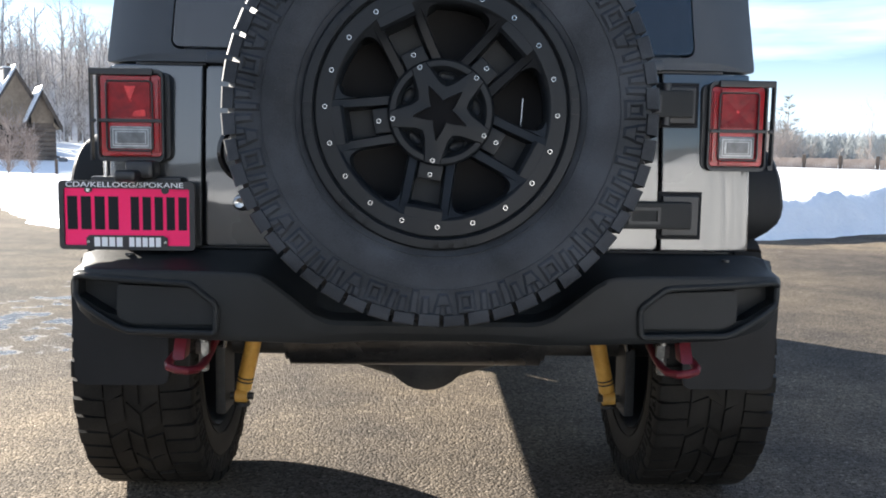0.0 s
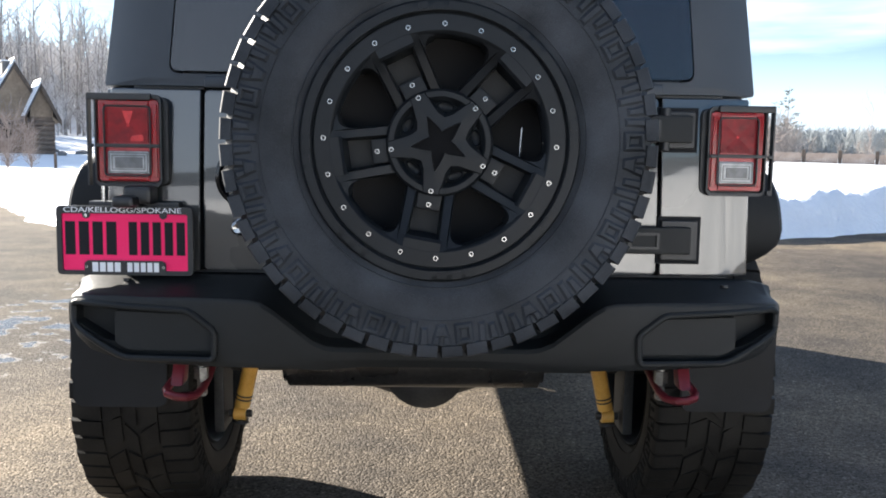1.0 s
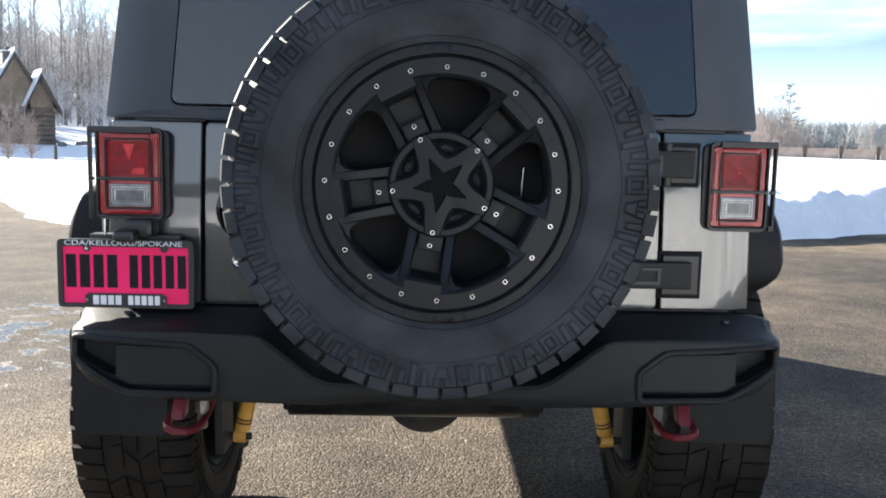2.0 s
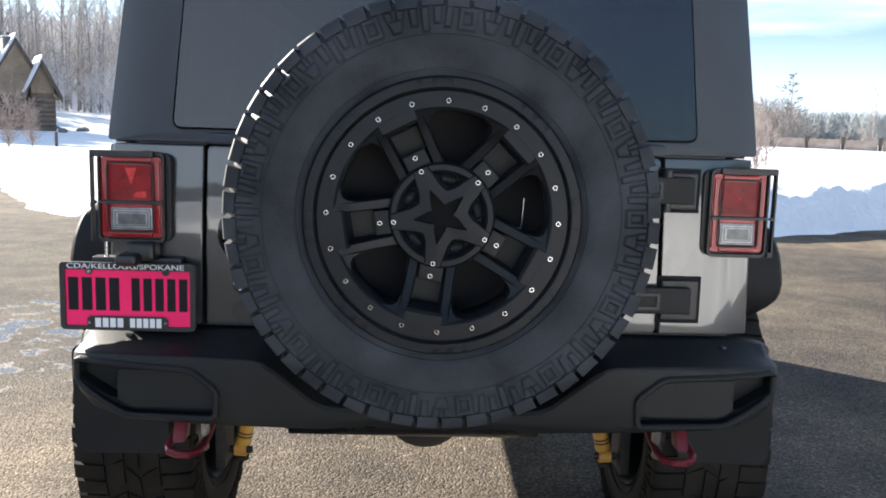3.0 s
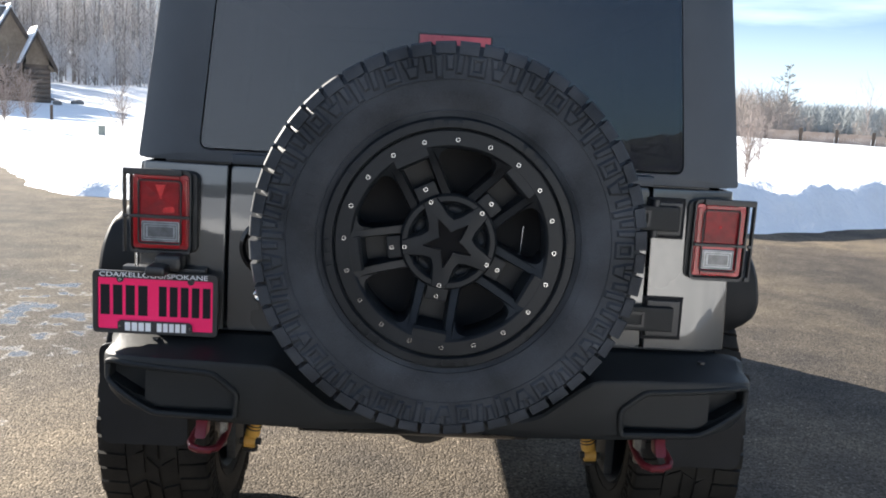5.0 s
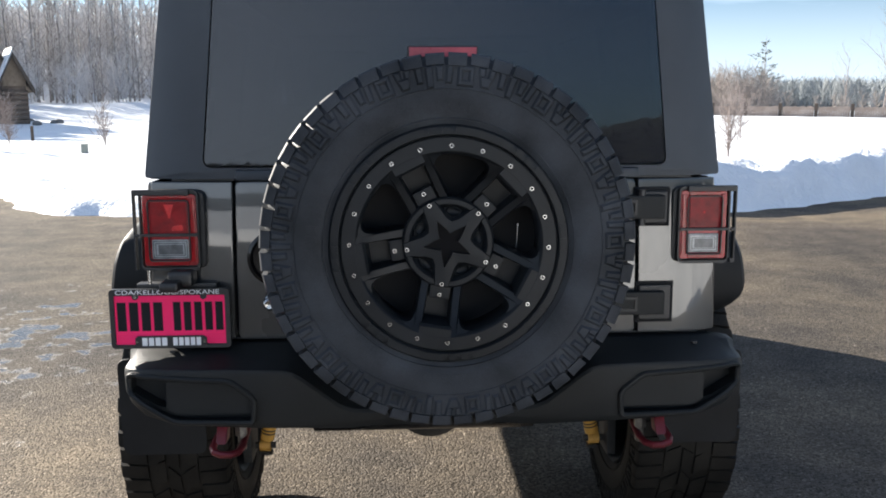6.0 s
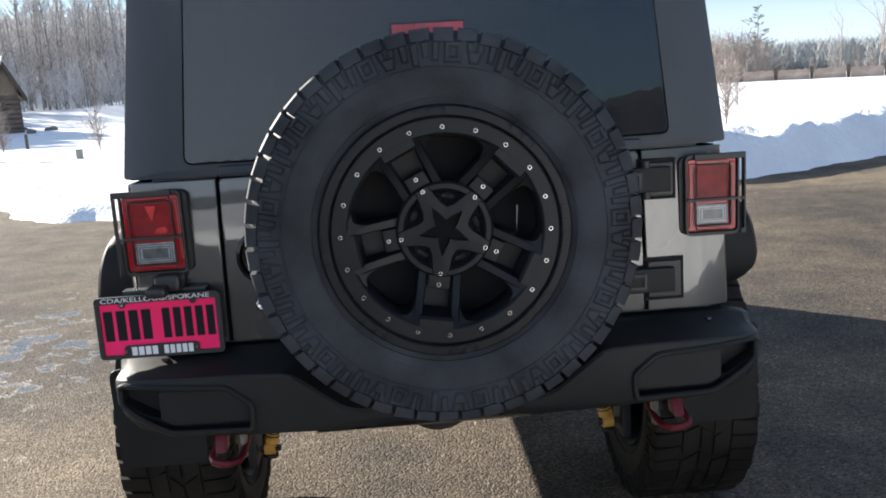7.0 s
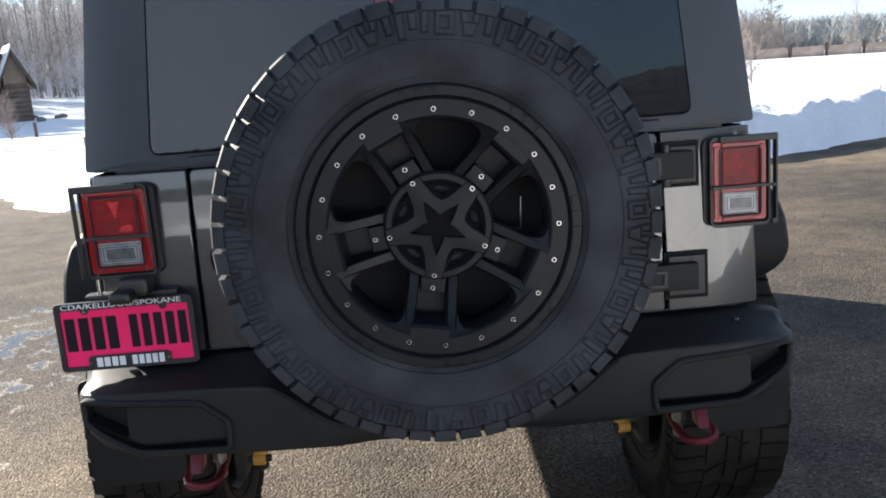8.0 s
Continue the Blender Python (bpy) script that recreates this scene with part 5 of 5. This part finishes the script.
def license_plate():
    """Pink dealer plate in a black frame, under the lamp."""
    holder = new("license_plate")
    holder.parent = car
    holder.matrix_local = pose(-0.7015, -0.052, 0.860, 0, 0, 0)
    tagged(holder, "bright pink dealer plate in a black frame")
    w, h = 0.1555, 0.0795
    fr = rounded([(-w, -h), (w, -h), (w, h), (-w, h)], 0.012, 4)
    ho = rounded([(-w + 0.012, -h + 0.010), (w - 0.012, -h + 0.010), (w - 0.012, h - 0.017), (-w + 0.012, h - 0.017)], 0.004, 4)
    part("plate_frame", ring_prism(bmesh.new(), fr, ho, -0.008, 0.004), M_TRIM, holder)
    part("plate_sheet", box(bmesh.new(), -w + 0.006, w - 0.006, -0.003, -0.001, -h + 0.005, h - 0.005), M_PINK, holder)
    tab = [(-0.093, -h + 0.004), (0.093, -h + 0.004), (0.093, -h + 0.028), (0.085, -h + 0.034), (-0.085, -h + 0.034), (-0.093, -h + 0.028)]
    part("frame_tab", prism(bmesh.new(), tab, -0.0095, -0.0085), M_TRIM, holder)
    part("plate_backing", box(bmesh.new(), -w + 0.01, w - 0.01, 0.005, 0.012, -h + 0.01, h - 0.01), M_TRIM, holder)
    words("CDA/KELLOGG/SPOKANE", 0.0165, M_WHITE, holder, pose(-0.004, -0.0086, h - 0.0088, 90), squeeze=1.42)
    # name bars
    for n, a, b in ((4, -0.139, -0.014), (5, 0.006, 0.143)):
        for k in range(n):
            x = a + (b - a) * k / n
            part("name_bar", box(bmesh.new(), x + 0.002, x + (b - a) / n - 0.0065, -0.0046, -0.0034, -0.033, 0.044), M_INK, holder, smooth=False)
    for n, a, b in ((4, -0.076, -0.008), (5, 0.004, 0.080)):
        for k in range(n):
            x = a + (b - a) * k / n
            part("name_bar", box(bmesh.new(), x + 0.0015, x + (b - a) / n - 0.0025, -0.0112, -0.0098, -h + 0.008, -h + 0.0295), M_WHITE, holder, smooth=False)
    for x in (-0.088, 0.088):
        part("plate_screw", rod(bmesh.new(), (x, -0.0122, -h + 0.019), (x, -0.0098, -h + 0.019), 0.0035, n=10), M_STEEL, holder)
    # bracket and lamp above
    part("plate_bracket", box(bmesh.new(), -0.09, 0.12, 0.014, 0.051, -0.05, 0.09, 0.006), M_TRIM, holder)
    part("plate_lamp", box(bmesh.new(), -0.012, 0.038, -0.060, 0.045, 0.079, 0.106, 0.012, 4), M_TRIM, holder)
    part("lamp_neck", box(bmesh.new(), 0.000, 0.066, -0.020, 0.040, 0.085, 0.128, 0.014, 4), M_TRIM, holder)
    # holes for screws along the upper edge
    for x, m in ((-0.088, M_STEEL), (0.088, M_TRIM)):
        part("plate_notch", rod(bmesh.new(), (x, -0.0072, h - 0.020), (x, -0.0035, h - 0.020), 0.0085, n=16), M_TRIM, holder)
        part("plate_screw", rod(bmesh.new(), (x, -0.0090, h - 0.021), (x, -0.0074, h - 0.021), 0.0045, n=10), m, holder)
    part("bracket_clip", rod(bmesh.new(), (-0.055, 0.02, 0.085), (-0.055, 0.02, 0.125), 0.005), M_STEEL, holder)


paint_body()
hardtop()
tail_light(-0.788, -0.608, 0.984, 1.196, -1, 0.0, 0.040)
tail_light(0.640, 0.808, 0.982, 1.193, 1, 0.003, 0.054)
hinges()
bumper()
recovery_hook(-0.537, -1)
recovery_hook(0.563, 1)
wheels()
underside()
license_plate()


# ---- background ----
def spot(px_az, d):
    """Place on the ground at a bearing (degrees right of ahead) and distance from where the walk starts."""
    x, y = START_X + d * math.sin(radians(px_az)), START_Y + d * math.cos(radians(px_az))
    return Vector((x, y, ground_z(x, y)))


def bare_tree(seed, height, spread=0.32, levels=4, thick=0.014, twigs=3, first=0.25):
    """Segments (p0, p1, r0, r1) of a bare tree, trunk first."""
    rng = random.Random(seed)
    segs = []

    def grow(p, d, length, r, level):
        n = (5, 3, 2, 1, 1)[level]
        for i in range(n):
            q = p + d * (length / n)
            r2 = r * (1 - 0.8 / n * (1.0 if level else 0.85))
            segs.append((p, q, r, r2, level))
            t = (i + 1) / n
            if level < levels and (level > 0 or t > first):
                for _ in range((twigs + 1, twigs, max(1, twigs - 1))[min(level, 2)]):
                    side = Vector((rng.uniform(-1, 1), rng.uniform(-1, 1), rng.uniform(-0.2, 0.5)))
                    side = (side - d * side.dot(d)).normalized()
                    nd = (d * rng.uniform(0.55, 1.0) + side * rng.uniform(0.5, 1.0) + Vector((0, 0, 0.25))).normalized()
                    grow(p.lerp(q, rng.random()), nd, length * rng.uniform(spread * 0.8, spread * 1.5) * (1.25 - 0.55 * t if level == 0 else 1), r2 * 0.6, level + 1)
            p, r = q, r2
            d = (d + Vector((rng.uniform(-1, 1), rng.uniform(-1, 1), rng.uniform(-0.4, 0.8))) * (0.06 + 0.08 * level)).normalized()
    grow(Vector((0, 0, -0.2)), Vector((0, 0, 1)), height, height * thick, 0)
    return segs


def seg_arrays(segs, keep, sides=3, least=0.0):
    """Vertices and faces of tapered bars for the segments whose level is in keep."""
    vs, fs = [], []
    for p, q, r0, r1, level in segs:
        if level not in keep:
            continue
        d = (q - p).normalized()
        u = d.orthogonal().normalized()
        v = d.cross(u)
        k = len(vs)
        for c, r in ((p, r0), (q, r1)):
            if level >= 3 and c is q:
                vs.append(q)
                continue
            r = max(r, least)
            for j in range(sides):
                a = 2 * math.pi * j / sides
                vs.append(c + u * (r * math.cos(a)) + v * (r * math.sin(a)))
        for j in range(sides):
            jj = (j + 1) % sides
            if level >= 3:
                if j == 0:
                    fs.append((k + j, k + jj, k + sides))
            else:
                fs.append((k + j, k + jj, k + sides + jj, k + sides + j))
    return np.array([tuple(v) for v in vs]), fs


def mesh_from(name, vs, fs, material, parent=None):
    me = bpy.data.meshes.new(name)
    me.from_pydata([tuple(v) for v in vs], [], fs)
    me.materials.append(material)
    ob = new(name, me)
    if parent is not None:
        ob.parent = parent
    return ob


def scatter(name, variants, places, material, label, category):
    """Many copies joined into one object: variants of (verts, faces), places of (x, y, z, turn, size, variant)."""
    allv, allf, base = [], [], 0
    for x, y, z, turn, size, k in places:
        v, f = variants[k]
        c, s = math.cos(turn), math.sin(turn)
        w = v * size
        allv.append(np.stack([w[:, 0] * c - w[:, 1] * s + x, w[:, 0] * s + w[:, 1] * c + y, w[:, 2] + z], 1))
        allf += [tuple(i + base for i in q) for q in f]
        base += len(v)
    ob = mesh_from(name, np.concatenate(allv), allf, material)
    return tagged(ob, label, category, kind="stuff")


def woods():
    rng = random.Random(5)
    trees = [bare_tree(40 + k, 12.5, 0.19, 3, 0.0085, 3, 0.12) for k in range(7)]
    trunks = [seg_arrays(t, (0, 1), 4) for t in trees]
    twigs = [seg_arrays(t, (2, 3), 3, 0.018) for t in trees]
    places = []
    for k in range(470):
        az = rng.uniform(-50, 3)
        d = rng.uniform(84, 112)
        p = spot(az, d)
        places.append((p.x, p.y, p.z, rng.uniform(0, 6.28), rng.uniform(0.6, 1.07) * (1.0 if az < -8 else 0.85), rng.randrange(7)))
    # trees added out of view, nearer on the left, to shade the snow
    for k in range(20):
        p = spot(rng.uniform(-50, -30.8), rng.uniform(62, 84))
        places.append((p.x, p.y, p.z, rng.uniform(0, 6.28), rng.uniform(0.7, 1.1), rng.randrange(7)))
    # low brush along the edge of the wood
    brush = [seg_arrays(bare_tree(70 + k, 3.0, 0.5, 2, 0.012, 2, 0.05), (0, 1, 2), 3, 0.012) for k in range(3)]
    low = []
    for k in range(120):
        p = spot(rng.uniform(-36, 3), rng.uniform(80, 94))
        low.append((p.x, p.y, p.z, rng.uniform(0, 6.28), rng.uniform(0.5, 1.2), rng.randrange(3)))
    hedge = []
    for k in range(120):
        p = spot(rng.uniform(12, 23.5) if k < 85 else rng.uniform(23, 50), rng.uniform(66, 78))
        hedge.append((p.x, p.y, p.z, rng.uniform(0, 6.28), rng.uniform(0.45, 0.95) * (1.0 if k < 85 else 0.55), rng.randrange(3)))
    scatter("hedge", brush, hedge, M_HEDGE, "grey-brown bare brush behind the fence", "bushes")
    scatter("wood_trunks", trunks, places, M_BARK, "grey bare trunks of a leafless frosted wood", "trees")
    scatter("wood_twigs", twigs, places, M_TWIG, "pale frosted twigs of a leafless wood", "trees")
    scatter("brush", brush, low, M_TWIG, "pale frosted brush along the wood's edge", "bushes")


def conifer_arrays(seed, layers=8, ragged=0.35, full=0.0):
    """A conifer 1 m high: a trunk and drooping ragged whorls."""
    rng = random.Random(seed)
    vs, fs = [], []
    for i in range(layers):
        t = i / layers
        z0, r = 0.10 + 0.86 * t, (0.20 * (1 - t) ** 0.8 + 0.012) * (1 - full) + full * 0.36 * math.sqrt(math.sin(math.pi * (0.2 + 0.72 * t)))
        n = 9
        top = len(vs)
        vs.append((0, 0, z0 + 0.14))
        for j in range(n):
            a = 2 * math.pi * (j + rng.random() * 0.5) / n
            rr = r * rng.uniform(1 - ragged, 1 + ragged) * (1.0 if j % 2 else 0.6)
            vs.append((rr * math.cos(a), rr * math.sin(a), z0 - rng.uniform(0, 0.05)))
        for j in range(n):
            fs.append((top, top + 1 + j, top + 1 + (j + 1) % n))
    k = len(vs)
    for j in range(4):
        vs.append((0.012 * math.cos(j * 1.57), 0.012 * math.sin(j * 1.57), -0.02))
    vs.append((0, 0, 0.95))
    for j in range(4):
        fs.append((k + j, k + (j + 1) % 4, k + 4))
    return np.array(vs), fs


def far_hills():
    rng = random.Random(9)
    variants = [conifer_arrays(k) for k in range(5)]
    bare = [seg_arrays(bare_tree(90 + k, 1.0, 0.36, 1, 0.016, 3, 0.2), (0, 1), 3, 0.008) for k in range(3)]
    pines, leafless = [], []
    slope = []
    for k in range(900):
        p = spot(rng.uniform(-50, 4), rng.uniform(110, 150))
        slope.append((p.x, p.y, p.z, rng.uniform(0, 6.28), rng.uniform(6.5, 10.0), rng.randrange(3)))
    scatter("hillside_wood", bare, slope, M_TWIG, "grey-brown leafless trees on the slope behind the wood", "trees")
    for k in range(5600):
        d = rng.uniform(118, 300) if k < 4000 else rng.uniform(98, 122)
        az = rng.uniform(12.5, 33) if k % 6 else rng.uniform(33, 75)
        p = spot(az, d)
        item = (p.x, p.y, p.z, rng.uniform(0, 6.28), rng.uniform(1.7, 3.6), rng.randrange(5))
        if rng.random() < (0.75 if k < 4000 else 0.3):
            pines.append(item)
        else:
            leafless.append((*item[:5], rng.randrange(3)))
    dark = []
    crowns = [conifer_arrays(50 + k, 6, 0.3, 1.0) for k in range(5)]
    for k in range(3500):
        az = rng.uniform(100, 176) if k < 3100 else rng.uniform(166, 184)
        d = rng.uniform(60, 82) if az < 175 else rng.uniform(140, 220)
        p = spot(az, d)
        tall = float(np.interp(az, [95, 150, 168, 176, 262], [8.3, 7.0, 4.4, 3.2, 4.2]))
        dark.append((p.x, p.y, p.z, rng.uniform(0, 6.28), tall * rng.uniform(0.9, 1.02), rng.randrange(5)))
    for k in range(1500):
        p = spot(rng.uniform(180, 236), rng.uniform(60, 80))
        dark.append((p.x, p.y, p.z, rng.uniform(0, 6.28), rng.uniform(1.8, 2.2), rng.randrange(5)))
    # conifers added out of view on the left to cast shade over the snow
    stand = []
    while len(stand) < 190:
        x, y = rng.uniform(-66, -31), rng.uniform(53, 92)
        if math.degrees(math.atan2(x - START_X, y - START_Y)) < -30.2:
            stand.append((x, y, ground_z(x, y), rng.uniform(0, 6.28), rng.uniform(11.5, 14.0), rng.randrange(5)))
    scatter("conifer_stand", variants, stand, M_DARK_NEEDLE, "dark conifers added out of view beside the wood to shade the snow", "trees")
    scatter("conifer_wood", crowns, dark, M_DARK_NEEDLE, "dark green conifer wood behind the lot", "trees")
    fine = [conifer_arrays(70 + k, 13, 0.5, 0.9) for k in range(3)]
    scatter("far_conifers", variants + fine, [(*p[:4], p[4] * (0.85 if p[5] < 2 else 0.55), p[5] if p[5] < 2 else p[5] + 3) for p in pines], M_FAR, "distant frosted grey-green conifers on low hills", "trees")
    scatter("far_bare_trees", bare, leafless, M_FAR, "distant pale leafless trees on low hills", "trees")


def needle_conifer(name, seed, height, at, label):
    """A thin young pine: trunk, whorls of bare-looking boughs with tufts of needles."""
    rng = random.Random(seed)
    tree = tagged(new(name), label, "tree", "young pines")
    tree.location = at
    bm = bmesh.new()
    rod(bm, (0, 0, -0.3), (0, 0, height), height * 0.016, 0.012, 7)
    boughs = bmesh.new()
    z = height * 0.10
    fs = []
    vs = []
    while z < height * 0.97:
        t = z / height
        n = 6 if t < 0.45 else 5
        reach = height * (0.25 * (1 - t) ** 0.8 + 0.02) * (1.2 if t < 0.5 else 1.35)
        for j in range(n):
            a = rng.uniform(0, 6.28)
            r = reach * rng.uniform(0.5, 1.15)
            foot = Vector((0, 0, z + height * rng.uniform(-0.035, 0.035)))
            tip = Vector((r * math.cos(a), r * math.sin(a), foot.z + r * rng.uniform(0.15, 0.5 if t < 0.5 else 0.75)))
            rod(boughs, foot, tip, 0.014, 0.007, 4)
            for m in range(24 if t < 0.5 else 13):
                c = foot.lerp(tip, rng.uniform(0.35 if t < 0.5 else 0.55, 1.05))
                for _ in range(3):
                    d = Vector((rng.uniform(-1, 1), rng.uniform(-1, 1), rng.uniform(-0.2, 1))).normalized() * rng.uniform(0.02, 0.038) * height
                    s = d.orthogonal().normalized() * 0.0045 * height
                    k = len(vs)
                    vs += [c - s, c + s, c + d]
                    fs.append((k, k + 1, k + 2))
        z += height * (rng.uniform(0.03, 0.05) if t < 0.45 else rng.uniform(0.085, 0.12))
    part("trunk", bm, M_BARK, tree)
    tagged(part("boughs", boughs, M_BARK, tree), kind="stuff")
    mesh_from("crown", vs, fs, M_NEEDLE, tree)
    return tree


def sapling(seed, height, at, label, stems=3, thick=0.012):
    rng = random.Random(seed)
    tree = tagged(new("sapling"), label, "tree", "bare saplings")
    tree.location = at
    trunk, crown = [], []
    for k in range(stems):
        segs = bare_tree(seed * 10 + k, height * rng.uniform(0.75, 1.0), 0.36, 3, thick, 2, 0.30)
        tilt = Matrix.Rotation(rng.uniform(-0.13, 0.13), 3, "X") @ Matrix.Rotation(rng.uniform(-0.13, 0.13), 3, "Y")
        segs = [(tilt @ p, tilt @ q, a, b, l) for p, q, a, b, l in segs]
        trunk += segs
    mesh_from("trunk", *seg_arrays(trunk, (0,), 6), M_NEAR_TWIG, tree)
    mesh_from("crown", *seg_arrays(trunk, (1, 2, 3), 4, 0.004), M_NEAR_TWIG, tree)
    return tree


def house():
    """Brown log house with steep gables and snow on its roofs."""
    at = spot(-25.2, 60)
    h = tagged(new("log_house"), "brown log house with steep snow-dusted gable roofs and a stone chimney", "house")
    h.matrix_local = pose(at.x, at.y, at.z - 0.1, 0, 0, 33)

    def gable(x0, x1, y0, y1, eave, ridge, over=0.45):
        xm = (x0 + x1) / 2
        part("wall", prism(bmesh.new(), [(x0, 0), (x1, 0), (x1, eave), (xm, ridge), (x0, eave)], y0, y1), M_LOG, h, smooth=False)
        part("gable_end", prism(bmesh.new(), [(x0, eave - 0.5), (x1, eave - 0.5), (x1, eave), (xm, ridge - 0.02), (x0, eave)], y0 - 0.18, y0 - 0.003), M_GABLE, h, smooth=False)
        # logs proud on the gable end
        k = int((eave - 0.6) / 0.3)
        for i in range(k):
            part("log", rod(bmesh.new(), (x0 - 0.1, y0 + 0.04, 0.16 + 0.3 * i), (x1 + 0.1, y0 + 0.04, 0.16 + 0.3 * i), 0.165, n=10), M_LOG, h)
        slope = (ridge - eave) / (xm - x0)
        for s in (-1, 1):
            e = xm + s * ((x1 - x0) / 2 + over)
            ez = eave - slope * over
            part("roof", prism(bmesh.new(), [(xm, ridge + 0.02), (e, ez + 0.02), (e, ez + 0.22), (xm, ridge + 0.26)], y0 - over, y1 + 0.1), M_ROOF, h, smooth=False)
            thick = 0.24 if s < 0 else 0.05
            part("roof_snow", prism(bmesh.new(), [(xm, ridge + 0.27), (e - s * 0.1, ez + 0.24), (e - s * 0.1, ez + 0.24 + thick), (xm, ridge + 0.29 + thick)], y0 - over + 0.05, y1 + 0.1, "y", 0.02), M_SNOW, h, "thin snow on the roof")
            if s > 0:
                part("barge_board", prism(bmesh.new(), [(xm, ridge - 0.22), (e, ez - 0.22), (e, ez + 0.2), (xm, ridge + 0.22)], y0 - over - 0.06, y0 - over - 0.003), M_POST, h, smooth=False)
    gable(1.25, 2.55, -0.7, 1.2, 2.85, 4.15, 0.45)
    gable(-1.0, 2.30, 0.3, 8.0, 2.6, 5.45, 0.2)
    part("window", box(bmesh.new(), -0.5, 0.3, 0.08, 0.14, 1.0, 2.2, 0.02), M_GLOSS, h)
    ch = part("chimney", box(bmesh.new(), 0.05, 0.75, 0.9, 1.7, 3.0, 5.75, 0.04), M_STONE, h)
    part("chimney_cap", box(bmesh.new(), 0.0, 0.8, 0.85, 1.75, 5.751, 5.82, 0.02), M_SNOW, ch)
    part("flue", rod(bmesh.new(), (0.4, 1.3, 5.821), (0.4, 1.3, 6.05), 0.09), M_POST, ch)


def fence():
    f = tagged(new("wooden_fence"), "weathered brown board fence with dark posts across the snow field", "fence")
    ends = [spot(az, d) for az, d in ((14, 64), (20, 63), (26, 62), (32, 62), (40, 62), (50, 62))]
    run = 0.0
    for a, b in zip(ends, ends[1:]):
        n = max(1, round((b - a).length / 2.3))
        turn = math.degrees(math.atan2(b.y - a.y, b.x - a.x))
        for i in range(n):
            p, q = a.lerp(b, i / n), a.lerp(b, (i + 1) / n)
            L = (q - p).length
            m = pose(p.x, p.y, ground_z(p.x, p.y), 0, 0, turn)
            o = part("post", box(bmesh.new(), -0.11, 0.11, -0.11, 0.11, -0.3, 0.86, 0.02), M_POST, f)
            o.matrix_local = m
            bm = bmesh.new()
            w = 0.145
            k = int((L - 0.26) / w)
            for j in range(k):
                x = 0.13 + j * (L - 0.26) / k
                box(bm, x, x + w * 0.97, -0.02, 0.02, -0.1, 0.62 + 0.02 * ((j * 7) % 3))
            box(bm, 0.11, L - 0.11, 0.021, 0.06, 0.42, 0.5)
            o = tagged(part("fence_panel", bm, M_FENCE, f, smooth=False), kind="stuff")
            o.matrix_local = m


def field_things():
    needle_conifer("young_pine", 3, 8.4, spot(22.95, 110), "thin frosted young pine standing beyond the fence")
    needle_conifer("young_pine", 8, 5.0, spot(21.2, 112), "thin frosted young pine standing beyond the fence")
    sapling(2, 1.5, spot(21.1, 17.6), "small bare reddish sapling in the snow")
    sapling(6, 1.6, spot(21.75, 26), "small bare reddish sapling in the snow", 2)
    sapling(11, 2.3, spot(-25.2, 31), "small bare bushy sapling before the log house", 6, 0.008)
    sapling(31, 1.9, spot(-23.9, 33), "small bare bushy sapling before the log house", 4, 0.008)
    sapling(14, 1.6, spot(-18.6, 31), "small bare sapling in the snow", 3)
    sapling(17, 9.5, spot(29.6, 80), "tall bare tree beyond the fence", 2, 0.008)
    sapling(21, 6.0, spot(27.5, 84), "tall bare tree beyond the fence", 1, 0.008)
    # utility box and marker post
    p = spot(-19.85, 28)
    b = part("utility_box", box(bmesh.new(), -0.09, 0.09, -0.08, 0.08, -0.1, 0.26, 0.02), M_BOX, None)
    b.location = p
    tagged(b, "small grey-green utility box standing in snow", "box")
    part("lid", box(bmesh.new(), -0.10, 0.10, -0.09, 0.09, 0.261, 0.285, 0.008), M_BOX, b)
    p = spot(-22.6, 40)
    q = part("marker_post", box(bmesh.new(), -0.05, 0.05, -0.05, 0.05, -0.2, 0.62, 0.015), M_POST, None)
    q.location = p
    tagged(q, "short dark wooden post in the snow", "post")
    for k, (az, d, s) in enumerate(((-22.6, 64, 0.22), (-21.3, 60, 0.2), (-22.2, 57, 0.22), (-21.0, 60, 0.26))):
        bm = bmesh.new()
        bmesh.ops.create_icosphere(bm, subdivisions=2, radius=s, matrix=Matrix.Diagonal((1.3, 0.9, 0.8, 1)))
        for v in bm.verts:
            v.co *= 1 + 0.35 * noise.noise(v.co * 2.3 + Vector((k * 5, 0, 0)))
        o = part("boulder", bm, M_STONE, None)
        p = spot(az, d)
        o.location = p + Vector((0, 0, 0.1 * s))
        tagged(o, "dark boulder half buried in snow", "rock", "boulders")


woods()
far_hills()
house()
fence()
field_things()
